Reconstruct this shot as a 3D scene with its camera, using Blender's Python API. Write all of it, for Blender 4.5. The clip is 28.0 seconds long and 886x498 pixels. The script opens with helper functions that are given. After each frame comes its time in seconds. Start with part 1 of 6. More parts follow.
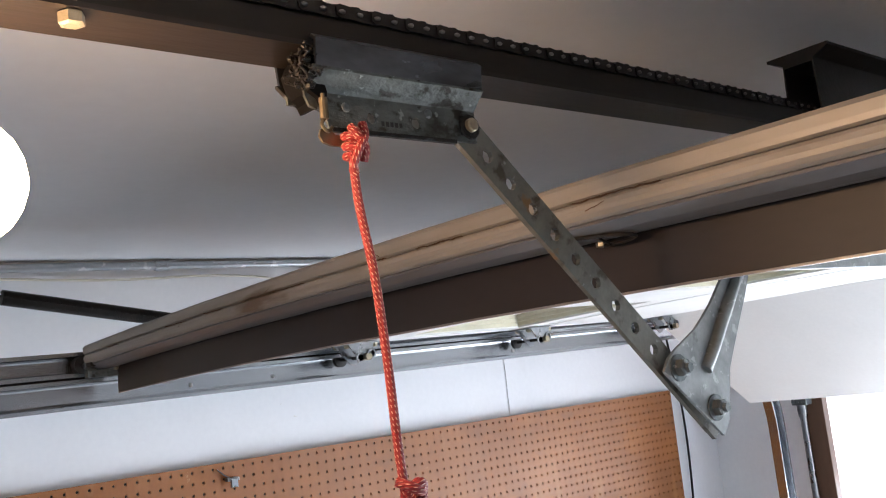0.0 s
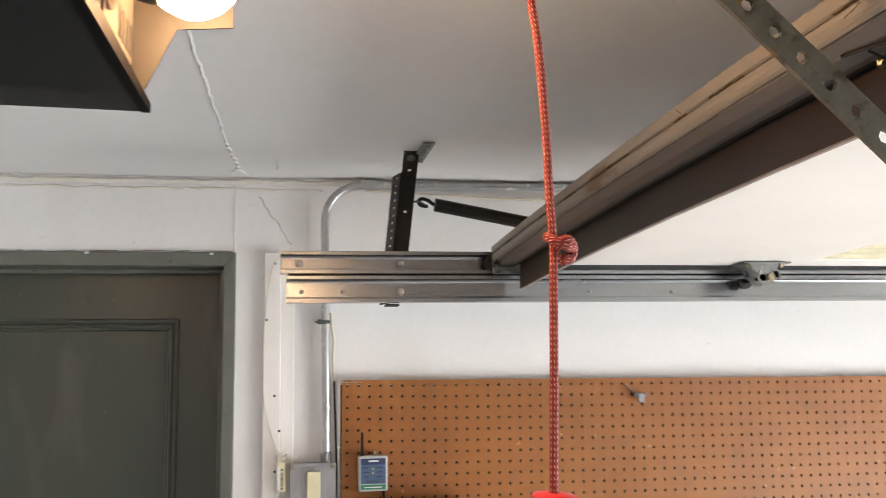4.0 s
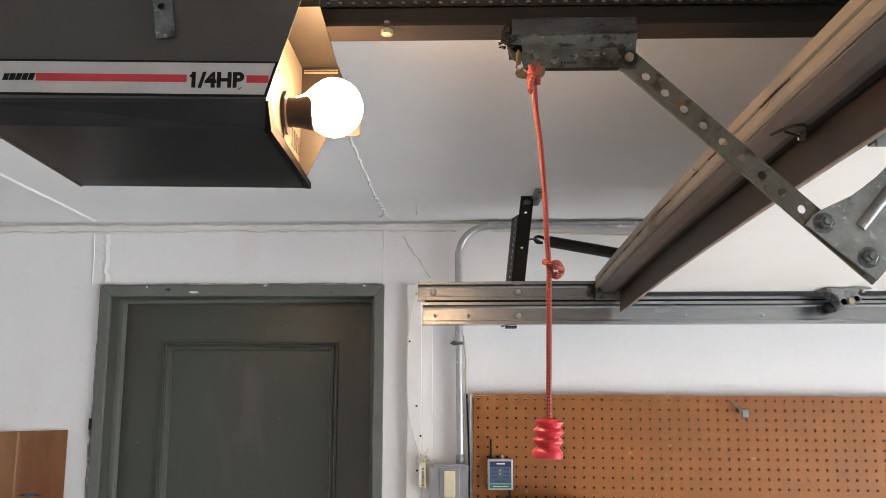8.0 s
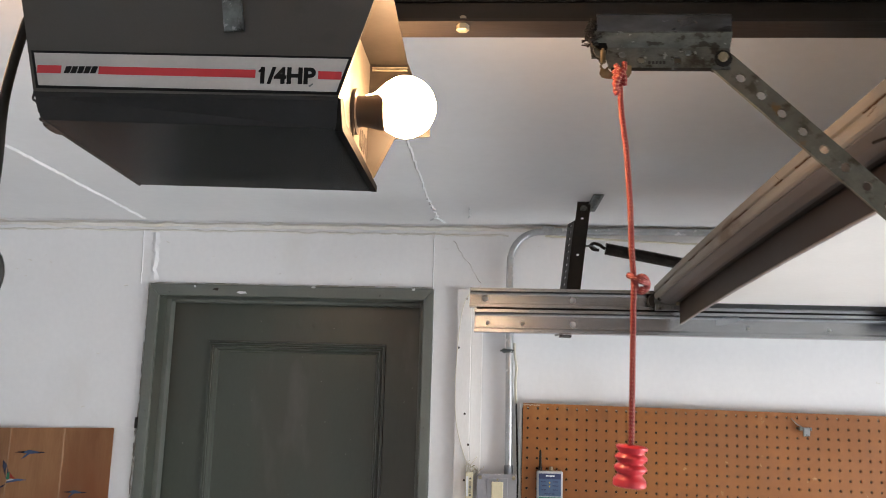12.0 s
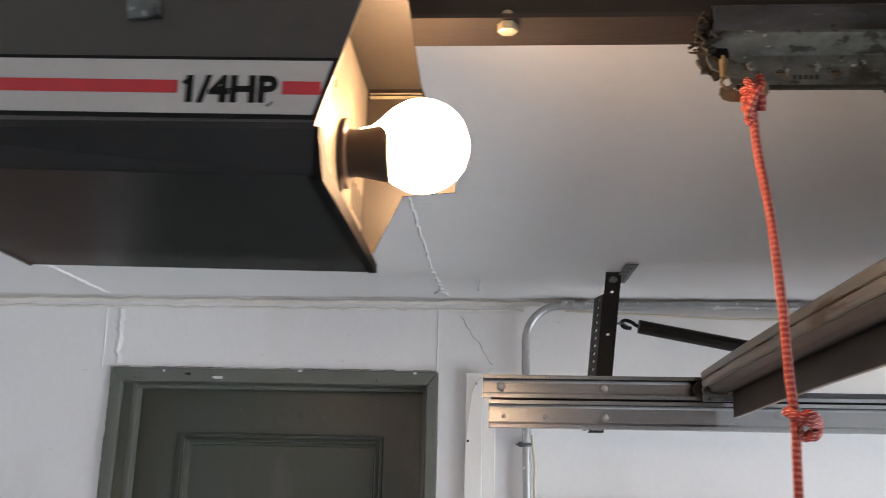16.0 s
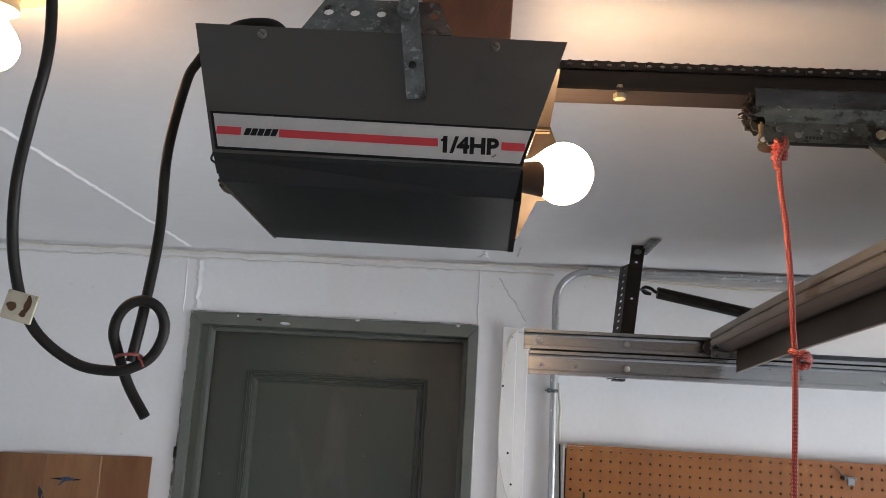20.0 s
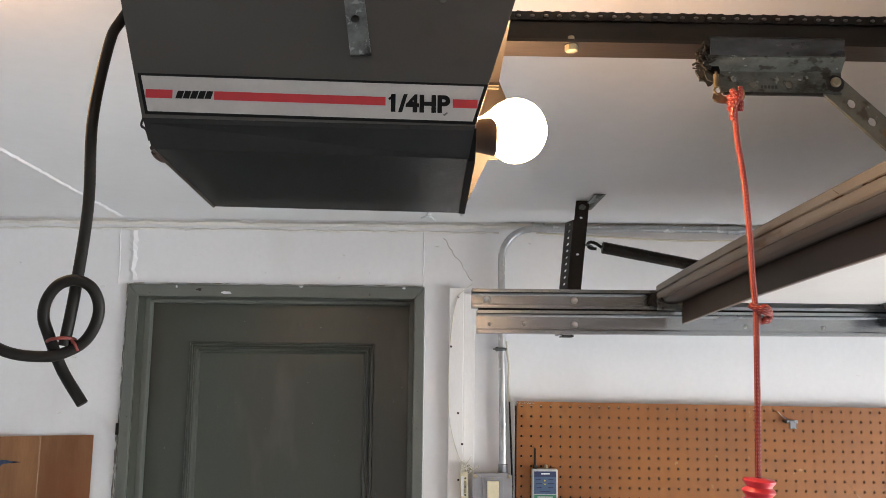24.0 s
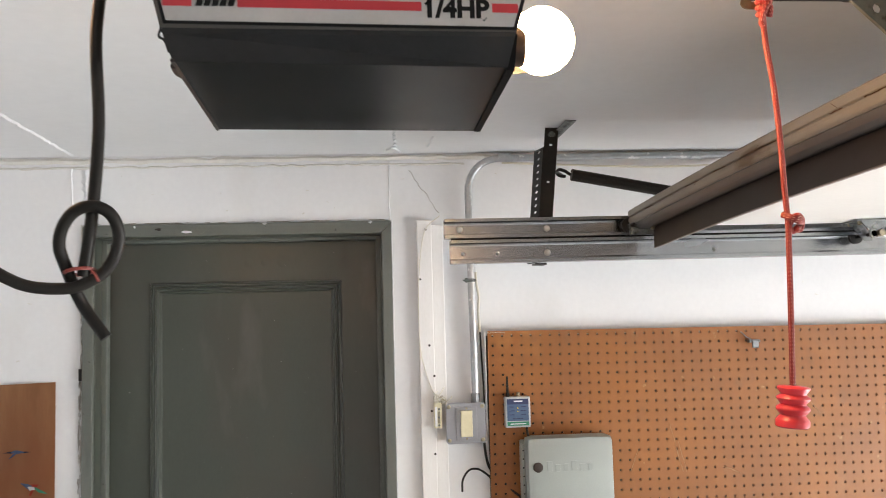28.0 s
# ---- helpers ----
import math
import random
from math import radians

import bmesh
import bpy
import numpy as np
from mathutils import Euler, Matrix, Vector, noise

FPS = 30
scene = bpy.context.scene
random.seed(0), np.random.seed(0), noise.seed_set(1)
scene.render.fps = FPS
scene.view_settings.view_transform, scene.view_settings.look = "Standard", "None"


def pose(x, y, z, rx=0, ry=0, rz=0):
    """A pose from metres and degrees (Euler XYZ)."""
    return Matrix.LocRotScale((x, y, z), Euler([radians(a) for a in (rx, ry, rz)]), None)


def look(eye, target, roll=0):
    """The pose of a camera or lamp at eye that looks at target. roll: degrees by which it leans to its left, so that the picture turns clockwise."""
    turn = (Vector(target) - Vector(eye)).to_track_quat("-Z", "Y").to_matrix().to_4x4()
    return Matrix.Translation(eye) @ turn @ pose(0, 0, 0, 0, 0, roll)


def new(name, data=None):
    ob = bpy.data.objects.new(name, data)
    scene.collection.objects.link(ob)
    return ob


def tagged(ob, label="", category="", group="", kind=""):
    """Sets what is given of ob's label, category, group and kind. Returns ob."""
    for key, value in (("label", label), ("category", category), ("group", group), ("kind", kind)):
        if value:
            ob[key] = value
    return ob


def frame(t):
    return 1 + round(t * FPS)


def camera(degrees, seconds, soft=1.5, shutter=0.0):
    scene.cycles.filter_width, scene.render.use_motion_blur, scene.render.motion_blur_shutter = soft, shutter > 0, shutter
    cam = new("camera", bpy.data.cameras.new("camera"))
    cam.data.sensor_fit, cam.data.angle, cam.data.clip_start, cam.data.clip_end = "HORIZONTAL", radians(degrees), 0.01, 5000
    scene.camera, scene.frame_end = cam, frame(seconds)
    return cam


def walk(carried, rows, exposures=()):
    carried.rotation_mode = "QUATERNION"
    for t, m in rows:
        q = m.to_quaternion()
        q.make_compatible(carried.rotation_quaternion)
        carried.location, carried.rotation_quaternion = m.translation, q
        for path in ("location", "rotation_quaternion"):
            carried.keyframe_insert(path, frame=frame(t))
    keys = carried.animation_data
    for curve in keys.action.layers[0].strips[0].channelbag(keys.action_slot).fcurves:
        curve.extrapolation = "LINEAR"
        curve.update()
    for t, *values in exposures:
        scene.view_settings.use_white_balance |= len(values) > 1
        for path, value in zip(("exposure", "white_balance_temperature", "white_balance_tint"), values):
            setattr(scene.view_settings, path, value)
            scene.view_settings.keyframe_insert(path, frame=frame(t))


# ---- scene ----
# The camera: seconds, eye, target, roll.
cam = camera(53.28, 28.0, soft=0.8, shutter=0.35)
PATH = [
    (0.0, (0.0091, -1.9917, 1.9668), (1.2981, -0.4841, 2.2226), -6.45),
    (0.5, (0.0160, -2.0219, 1.9512), (1.2643, -0.4932, 2.2752), -5.33),
    (1.0, (0.0302, -2.0303, 1.9353), (1.2322, -0.4670, 2.2690), -4.68),
    (1.5, (0.0641, -2.0224, 1.9314), (1.1470, -0.3683, 2.2340), -4.02),
    (2.0, (0.0576, -2.0883, 1.8588), (1.1640, -0.4445, 2.1305), -3.18),
    (2.5, (0.0769, -2.0823, 1.8492), (1.0326, -0.3416, 2.0872), -2.64),
    (3.0, (0.1027, -2.0740, 1.8491), (0.8378, -0.2286, 2.0814), -1.93),
    (3.5, (0.1540, -2.0620, 1.8530), (0.6670, -0.1430, 2.0840), -1.60),
    (4.0, (0.1530, -2.0960, 1.8340), (0.4670, -0.1380, 2.0940), -0.80),
    (4.5, (0.1340, -2.1820, 1.8070), (0.3450, -0.2200, 2.1320), 0.60),
    (6.5, (0.2278, -2.4510, 1.7876), (0.3658, -0.5188, 2.2852), -2.16),
    (7.0, (0.2232, -2.4454, 1.7820), (0.2841, -0.4912, 2.2032), -1.10),
    (7.5, (0.2217, -2.4287, 1.7764), (0.2179, -0.4609, 2.1337), -0.23),
    (8.0, (0.2158, -2.4285, 1.7749), (0.1725, -0.4590, 2.1199), 0.03),
    (8.5, (0.2100, -2.4307, 1.7770), (0.1323, -0.4614, 2.1170), 0.16),
    (9.0, (0.2034, -2.4267, 1.7760), (0.0958, -0.4577, 2.1099), 0.28),
    (9.5, (0.2024, -2.4252, 1.7784), (0.0642, -0.4579, 2.1110), 0.16),
    (10.0, (0.2039, -2.4288, 1.7816), (0.0449, -0.4644, 2.1224), -0.18),
    (10.5, (0.1985, -2.4284, 1.7805), (0.0272, -0.4656, 2.1243), -0.40),
    (11.0, (0.1944, -2.4180, 1.7780), (0.0178, -0.4539, 2.1111), -0.13),
    (11.5, (0.1980, -2.4211, 1.7801), (0.0328, -0.4554, 2.1097), 0.36),
    (12.0, (0.1811, -2.3807, 1.7898), (0.0491, -0.4156, 2.1380), 1.65),
    (12.5, (0.1199, -2.1886, 1.8775), (0.0485, -0.2320, 2.2855), 1.93),
    (13.0, (0.1178, -2.0763, 1.8913), (0.0946, -0.1333, 2.3649), 0.68),
    (13.5, (0.1670, -2.0797, 1.9192), (0.1433, -0.1746, 2.5274), 0.33),
    (15.5, (0.1923, -2.0841, 1.9018), (0.0999, -0.1513, 2.4075), -2.42),
    (16.0, (0.1351, -2.0991, 1.8711), (0.0140, -0.1638, 2.3609), 1.30),
    (16.5, (0.0822, -2.1830, 1.8582), (-0.0662, -0.2648, 2.4046), 0.86),
    (17.0, (0.1155, -2.2645, 1.8333), (-0.0693, -0.3454, 2.3651), 1.72),
    (17.5, (0.1358, -2.3297, 1.8263), (-0.1213, -0.4027, 2.2958), 1.13),
    (18.0, (0.1060, -2.3850, 1.8428), (-0.1638, -0.4538, 2.2874), 1.32),
    (18.5, (0.0693, -2.4079, 1.8348), (-0.1553, -0.4660, 2.2572), 1.60),
    (19.0, (0.0404, -2.4163, 1.8306), (-0.1423, -0.4636, 2.2226), 2.18),
    (19.5, (0.0345, -2.4111, 1.8296), (-0.1114, -0.4537, 2.2135), 2.88),
    (20.0, (0.0262, -2.3964, 1.8235), (-0.0843, -0.4393, 2.2202), 3.31),
    (20.5, (0.0399, -2.3892, 1.8366), (-0.0223, -0.4367, 2.2651), 2.46),
    (21.0, (0.0403, -2.3894, 1.8459), (0.0272, -0.4448, 2.3131), 1.69),
    (21.5, (0.0421, -2.3846, 1.8482), (0.0654, -0.4404, 2.3169), 0.82),
    (23.5, (0.0404, -2.3587, 1.8293), (0.0810, -0.3862, 2.1572), 0.35),
    (24.0, (0.0140, -2.3630, 1.8338), (0.0428, -0.3875, 2.1446), 0.60),
    (24.5, (0.0269, -2.3664, 1.8265), (0.0793, -0.3890, 2.1215), 0.91),
    (25.0, (0.0075, -2.3498, 1.8182), (0.1135, -0.3689, 2.0727), 1.66),
    (25.5, (-0.0097, -2.3572, 1.8197), (0.1218, -0.3723, 2.0270), 0.42),
    (26.0, (-0.0194, -2.3651, 1.8397), (0.1174, -0.3775, 2.0154), -1.71),
    (26.5, (-0.0402, -2.3683, 1.8341), (0.1070, -0.3813, 2.0082), -1.50),
    (27.0, (-0.0460, -2.3645, 1.8277), (0.1147, -0.3781, 1.9960), -0.97),
    (27.5, (-0.0738, -2.3822, 1.8288), (0.0467, -0.3930, 1.9976), -0.87),
    (28.0, (-0.0650, -2.3306, 1.8203), (0.1065, -0.3454, 1.9924), -1.57),
]
EXPOSURES = [(0.0, -0.05, 6080), (1.0, 0.07, 6180), (1.5, 0.1, 6430), (2.0, -0.4, 6880), (3.0, 0.02, 7300), (4.0, 0.2, 7220), (4.5, -0.12, 7070), (6.5, -0.05, 6880), (8.0, 0.08, 6880), (12.0, 0.02, 6780), (16.0, -0.16, 6560), (18.0, -0.28, 6560), (21.0, -0.33, 6480), (24.0, 0.04, 6830), (26.0, 0.32, 7060), (28.0, 0.37, 7060)]
BASE = 2.50
walk(cam, [(t, look(e, g, r)) for t, e, g, r in PATH], [(t, e + BASE, k, 14) for t, e, k in EXPOSURES])

# ---- sky, sun, daylight through the open garage doorway ----
world = bpy.data.worlds.new("sky")
scene.world = world
world.use_nodes = True
wn = world.node_tree
sky = wn.nodes.new("ShaderNodeTexSky")
sky.sky_type, sky.sun_disc = "NISHITA", False
sky.sun_elevation, sky.sun_rotation = radians(62.5), radians(164)
wn.links.new(sky.outputs[0], wn.nodes["Background"].inputs[0])
wn.nodes["Background"].inputs[1].default_value = 0.12


def lamp(name, kind, energy, color, m, **kw):
    d = bpy.data.lights.new(name, kind)
    d.energy, d.color = energy, color
    if kind == "AREA":
        d.shape, d.size, d.size_y, d.spread = "RECTANGLE", kw["w"], kw["h"], radians(125)
    if kind == "SUN":
        d.angle = radians(0.5)
    if kind == "POINT":
        d.shadow_soft_size = kw["r"]
    ob = new(name, d)
    ob.matrix_world = m
    return ob


lamp("sun", "SUN", 5.0, (1, 0.965, 0.92), look((5.2, -8.6, 14.0), (3.2, -1.6, 0)))
lamp("doorway_daylight", "AREA", 10.0, (0.80, 0.91, 0.955), look((3.04, -1.6, 0.72), (0, -1.6, 1.10)), w=2.3, h=1.36)


# ---- materials ----
def mat(name, col, col2=None, rough=0.5, metal=0.0, scale=6.0, fine=120.0, bump=0.1, stretch=(1, 1, 1), wear=None, wear_at=0.66, rvar=0.1, coat=0.0, spec=0.5, layers=()):
    """A surface whose colour drifts between col and col2 at two scales, with fine relief and, if given, patches of wear."""
    m = bpy.data.materials.new(name)
    m.use_nodes = True
    nt = m.node_tree
    N, L = nt.nodes.new, nt.links.new
    b = nt.nodes["Principled BSDF"]
    tc, mp = N("ShaderNodeTexCoord"), N("ShaderNodeMapping")
    mp.inputs["Scale"].default_value = stretch
    L(tc.outputs["Object"], mp.inputs["Vector"])
    n1, n2 = N("ShaderNodeTexNoise"), N("ShaderNodeTexNoise")
    n1.inputs["Scale"].default_value, n1.inputs["Detail"].default_value = scale, 5
    n2.inputs["Scale"].default_value, n2.inputs["Detail"].default_value = fine, 3
    L(mp.outputs[0], n1.inputs["Vector"]), L(mp.outputs[0], n2.inputs["Vector"])
    mix = N("ShaderNodeMix")
    mix.data_type = "RGBA"
    c2 = col2 or tuple(c * 0.82 for c in col)
    mix.inputs["A"].default_value, mix.inputs["B"].default_value = (*col, 1), (*c2, 1)
    add = N("ShaderNodeMath")
    add.operation = "MULTIPLY_ADD"
    L(n2.outputs[0], add.inputs[0])
    add.inputs[1].default_value = 0.4
    ramp = N("ShaderNodeMapRange")
    ramp.inputs[1].default_value, ramp.inputs[2].default_value = 0.45, 0.95
    L(n1.outputs[0], add.inputs[2])
    L(add.outputs[0], ramp.inputs[0])
    L(ramp.outputs[0], mix.inputs["Factor"])
    out = mix.outputs["Result"]
    if wear:
        n3 = N("ShaderNodeTexNoise")
        n3.inputs["Scale"].default_value, n3.inputs["Detail"].default_value = scale * 2.3, 8
        L(mp.outputs[0], n3.inputs["Vector"])
        r3 = N("ShaderNodeMapRange")
        r3.inputs[1].default_value, r3.inputs[2].default_value = wear_at, wear_at + 0.06
        L(n3.outputs[0], r3.inputs[0])
        mw = N("ShaderNodeMix")
        mw.data_type = "RGBA"
        L(r3.outputs[0], mw.inputs["Factor"])
        L(out, mw.inputs["A"])
        mw.inputs["B"].default_value = (*wear, 1)
        out = mw.outputs["Result"]
    for c, sc, lo, hi, st in layers:
        mq, nq, rq, mm = N("ShaderNodeMapping"), N("ShaderNodeTexNoise"), N("ShaderNodeMapRange"), N("ShaderNodeMix")
        mq.inputs["Scale"].default_value, mq.inputs["Location"].default_value = st, (sc * 0.37, sc * 0.11, sc * 0.23)
        nq.inputs["Scale"].default_value, nq.inputs["Detail"].default_value = sc, 6
        rq.inputs[1].default_value, rq.inputs[2].default_value = lo, hi
        mm.data_type = "RGBA"
        L(tc.outputs["Object"], mq.inputs["Vector"]), L(mq.outputs[0], nq.inputs["Vector"]), L(nq.outputs[0], rq.inputs[0])
        L(rq.outputs[0], mm.inputs["Factor"]), L(out, mm.inputs["A"])
        mm.inputs["B"].default_value = (*c, 1)
        out = mm.outputs["Result"]
    L(out, b.inputs["Base Color"])
    rr = N("ShaderNodeMapRange")
    rr.inputs[3].default_value, rr.inputs[4].default_value = max(rough - rvar, 0.03), min(rough + rvar, 1)
    L(n1.outputs[0], rr.inputs[0])
    L(rr.outputs[0], b.inputs["Roughness"])
    b.inputs["Metallic"].default_value = metal
    b.inputs["Coat Weight"].default_value = coat
    b.inputs["Specular IOR Level"].default_value = spec
    if bump:
        bp = N("ShaderNodeBump")
        bp.inputs["Strength"].default_value, bp.inputs["Distance"].default_value = bump, 0.004
        L(add.outputs[0], bp.inputs["Height"])
        L(bp.outputs[0], b.inputs["Normal"])
    return m


def glow(name, col, strength):
    m = bpy.data.materials.new(name)
    m.use_nodes = True
    b = m.node_tree.nodes["Principled BSDF"]
    b.inputs["Base Color"].default_value = (0.9, 0.88, 0.84, 1)
    b.inputs["Emission Color"].default_value, b.inputs["Emission Strength"].default_value = (*col, 1), strength
    return m


M = {
    "wall": mat("wall_paint", (0.77, 0.775, 0.785), (0.69, 0.695, 0.71), 0.55, scale=2.2, fine=70, bump=0.12, layers=(((0.60, 0.58, 0.55), 3.0, 0.58, 0.85, (1, 1, 0.5)), ((0.40, 0.36, 0.32), 120, 0.765, 0.785, (1, 1, 1)))),
    "ceiling": mat("ceiling_paint", (0.77, 0.77, 0.775), (0.70, 0.70, 0.705), 0.5, scale=1.5, fine=45, bump=0.06),
    "bead": mat("filler", (0.70, 0.69, 0.66), (0.60, 0.58, 0.54), 0.6, scale=20, fine=200, bump=0.3),
    "crack": mat("crack_line", (0.33, 0.31, 0.29), (0.5, 0.48, 0.45), 0.8, scale=30),
    "floor": mat("concrete", (0.40, 0.39, 0.37), (0.33, 0.32, 0.305), 0.8, scale=3, fine=150, bump=0.2),
    "door": mat("grey_green_paint", (0.058, 0.066, 0.053), (0.045, 0.051, 0.041), 0.31, scale=4, fine=160, bump=0.10, stretch=(1, 1, 0.4), layers=(((0.060, 0.054, 0.043), 3.0, 0.48, 0.70, (1, 1, 0.6)), ((0.22, 0.22, 0.20), 130, 0.745, 0.76, (1, 1, 1)), ((0.095, 0.092, 0.08), 7, 0.60, 0.75, (1, 1, 0.3)))),
    "casing": mat("worn_grey_green_paint", (0.124, 0.134, 0.117), (0.096, 0.103, 0.090), 0.45, scale=9, fine=180, bump=0.2, wear=(0.36, 0.37, 0.35), wear_at=0.715, layers=(((0.035, 0.032, 0.026), 70, 0.68, 0.72, (1, 1, 1)),)),
    "peg": mat("hardboard", (0.300, 0.102, 0.0140), (0.214, 0.067, 0.0090), 0.50, scale=3.4, fine=110, bump=0.06, layers=(((0.19, 0.064, 0.012), 4.5, 0.50, 0.80, (1, 1, 1)), ((0.20, 0.070, 0.014), 17, 0.60, 0.76, (1, 1, 1)), ((0.40, 0.185, 0.065), 9, 0.60, 0.80, (0.8, 1, 0.25)), ((0.50, 0.30, 0.15), 60, 0.70, 0.76, (0.5, 1, 0.5)))),
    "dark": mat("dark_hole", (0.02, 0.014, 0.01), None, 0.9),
    "galv": mat("galvanised_steel", (0.34, 0.35, 0.36), (0.21, 0.22, 0.23), 0.30, 1.0, scale=28, fine=140, bump=0.08, rvar=0.16),
    "galvdull": mat("dull_galvanised_steel", (0.165, 0.182, 0.180), (0.095, 0.105, 0.104), 0.46, 0.7, scale=75, fine=300, bump=0.15, layers=(((0.27, 0.29, 0.29), 170, 0.60, 0.66, (1, 1, 1)), ((0.045, 0.044, 0.040), 60, 0.62, 0.70, (1, 1, 1)))),
    "galvlight": mat("bright_galvanised_steel", (0.30, 0.31, 0.302), (0.20, 0.21, 0.205), 0.44, 0.7, scale=60, fine=260, bump=0.1, layers=(((0.38, 0.39, 0.38), 140, 0.60, 0.66, (1, 1, 1)), ((0.10, 0.10, 0.092), 40, 0.64, 0.72, (1, 1, 1)))),
    "dirtysteel": mat("greasy_steel", (0.115, 0.124, 0.112), (0.060, 0.064, 0.057), 0.45, 0.5, scale=90, fine=420, bump=0.45, stretch=(0.6, 1, 1), layers=(((0.030, 0.025, 0.018), 130, 0.56, 0.64, (0.7, 1, 1)), ((0.22, 0.23, 0.22), 160, 0.66, 0.70, (1, 1, 1)), ((0.018, 0.014, 0.010), 30, 0.60, 0.72, (1, 1, 1)))),
    "grimesteel": mat("grimy_brown_steel", (0.026, 0.0245, 0.024), (0.015, 0.0135, 0.0125), 0.45, 0.3, scale=70, fine=380, bump=0.35, stretch=(0.4, 1, 1), spec=0.4, layers=(((0.10, 0.10, 0.10), 90, 0.66, 0.72, (0.3, 1, 1)),)),
    "zincbolt": mat("bright_zinc_head", (0.62, 0.62, 0.60), (0.48, 0.48, 0.46), 0.38, 0.35, scale=120, fine=400, bump=0.05),
    "rust": mat("rust_stain", (0.115, 0.055, 0.022), (0.075, 0.034, 0.014), 0.8, scale=160, fine=500, bump=0.1),
    "wing": mat("greasy_zinc_plate", (0.125, 0.125, 0.128), (0.060, 0.058, 0.058), 0.30, 0.9, scale=40, fine=240, bump=0.12, stretch=(0.4, 1, 1), rvar=0.12, layers=(((0.045, 0.042, 0.040), 26, 0.52, 0.66, (0.35, 1, 1)), ((0.24, 0.25, 0.26), 120, 0.70, 0.75, (0.4, 1, 1)))),
    "innerbright": mat("bare_side_plate", (0.15, 0.13, 0.10), (0.10, 0.085, 0.065), 0.42, 0.5, scale=22, fine=160, bump=0.06),
    "galvbar": mat("soiled_galvanised_bar", (0.165, 0.158, 0.128), (0.105, 0.100, 0.080), 0.48, 0.45, scale=60, fine=300, bump=0.15, layers=(((0.055, 0.043, 0.026), 70, 0.56, 0.66, (1, 1, 1)), ((0.27, 0.27, 0.25), 110, 0.64, 0.70, (1, 1, 1)), ((0.18, 0.10, 0.035), 45, 0.66, 0.72, (1, 1, 1)))),
    "bulb2": glow("glowing_ceiling_bulb", (1.0, 0.57, 0.28), 11.8),
    "conduit": mat("conduit_steel", (0.50, 0.51, 0.52), (0.36, 0.37, 0.38), 0.34, 0.9, scale=20, fine=100, bump=0.06, wear=(0.72, 0.72, 0.71), wear_at=0.62),
    "blacksteel": mat("black_steel", (0.012, 0.011, 0.0105), (0.024, 0.020, 0.017), 0.45, 0.3, scale=30, fine=200, bump=0.15, spec=0.3),
    "webblack": mat("oily_web_and_slot_shade", (0.006, 0.0055, 0.005), (0.012, 0.0095, 0.008), 0.42, scale=20, fine=200, bump=0.1, stretch=(0.3, 1, 1), spec=0.25),
    "railbrown": mat("oily_rail_steel", (0.0165, 0.0125, 0.0100), (0.009, 0.007, 0.006), 0.38, 0.2, scale=14, fine=160, bump=0.1, stretch=(0.25, 1, 1), wear=(0.055, 0.026, 0.013), wear_at=0.72, spec=0.4),
    "chain": mat("oily_chain", (0.010, 0.009, 0.008), (0.006, 0.005, 0.0045), 0.40, 0.2, scale=60, fine=300, spec=0.35),
    "pinsteel": mat("pin_glint_steel", (0.34, 0.32, 0.30), (0.20, 0.19, 0.17), 0.30, 1.0, scale=90, fine=300, bump=0.05),
    "track": mat("rolled_galvanised_track", (0.36, 0.372, 0.388), (0.27, 0.282, 0.297), 0.25, 1.0, scale=7, fine=160, bump=0.0, stretch=(0.4, 1, 1.0), rvar=0.05),
    "grease": mat("dirty_grease", (0.005, 0.004, 0.003), (0.011, 0.0085, 0.006), 0.55, scale=120, fine=400, bump=0.7, spec=0.3),
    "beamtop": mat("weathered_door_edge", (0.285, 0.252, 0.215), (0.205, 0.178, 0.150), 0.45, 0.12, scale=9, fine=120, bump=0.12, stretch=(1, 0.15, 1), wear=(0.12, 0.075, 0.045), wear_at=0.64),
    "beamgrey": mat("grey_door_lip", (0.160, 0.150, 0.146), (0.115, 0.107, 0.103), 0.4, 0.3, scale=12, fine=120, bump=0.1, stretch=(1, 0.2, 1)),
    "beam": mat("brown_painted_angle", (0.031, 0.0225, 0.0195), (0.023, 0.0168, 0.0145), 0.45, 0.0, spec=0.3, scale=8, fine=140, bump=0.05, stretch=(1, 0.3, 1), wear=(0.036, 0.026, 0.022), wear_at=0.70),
    "panel": mat("white_door_paint", (0.80, 0.79, 0.76), (0.73, 0.72, 0.69), 0.42, scale=3, fine=90, bump=0.05),
    "cream": mat("aged_cream_paint", (0.68, 0.65, 0.50), (0.55, 0.51, 0.37), 0.45, scale=14, fine=120, bump=0.1),
    "rope": None,
    "handle": mat("red_plastic", (0.62, 0.030, 0.040), (0.50, 0.022, 0.030), 0.33, scale=20, bump=0.02),
    "opener": mat("charcoal_sheet_metal", (0.052, 0.048, 0.0425), (0.043, 0.040, 0.0355), 0.45, 0.1, scale=5, fine=420, bump=0.03, layers=(((0.030, 0.028, 0.025), 16, 0.62, 0.76, (0.8, 1, 1)), ((0.072, 0.067, 0.060), 7, 0.55, 0.80, (1, 1, 1.6)), ((0.016, 0.014, 0.012), 55, 0.73, 0.77, (0.5, 1, 1)))),
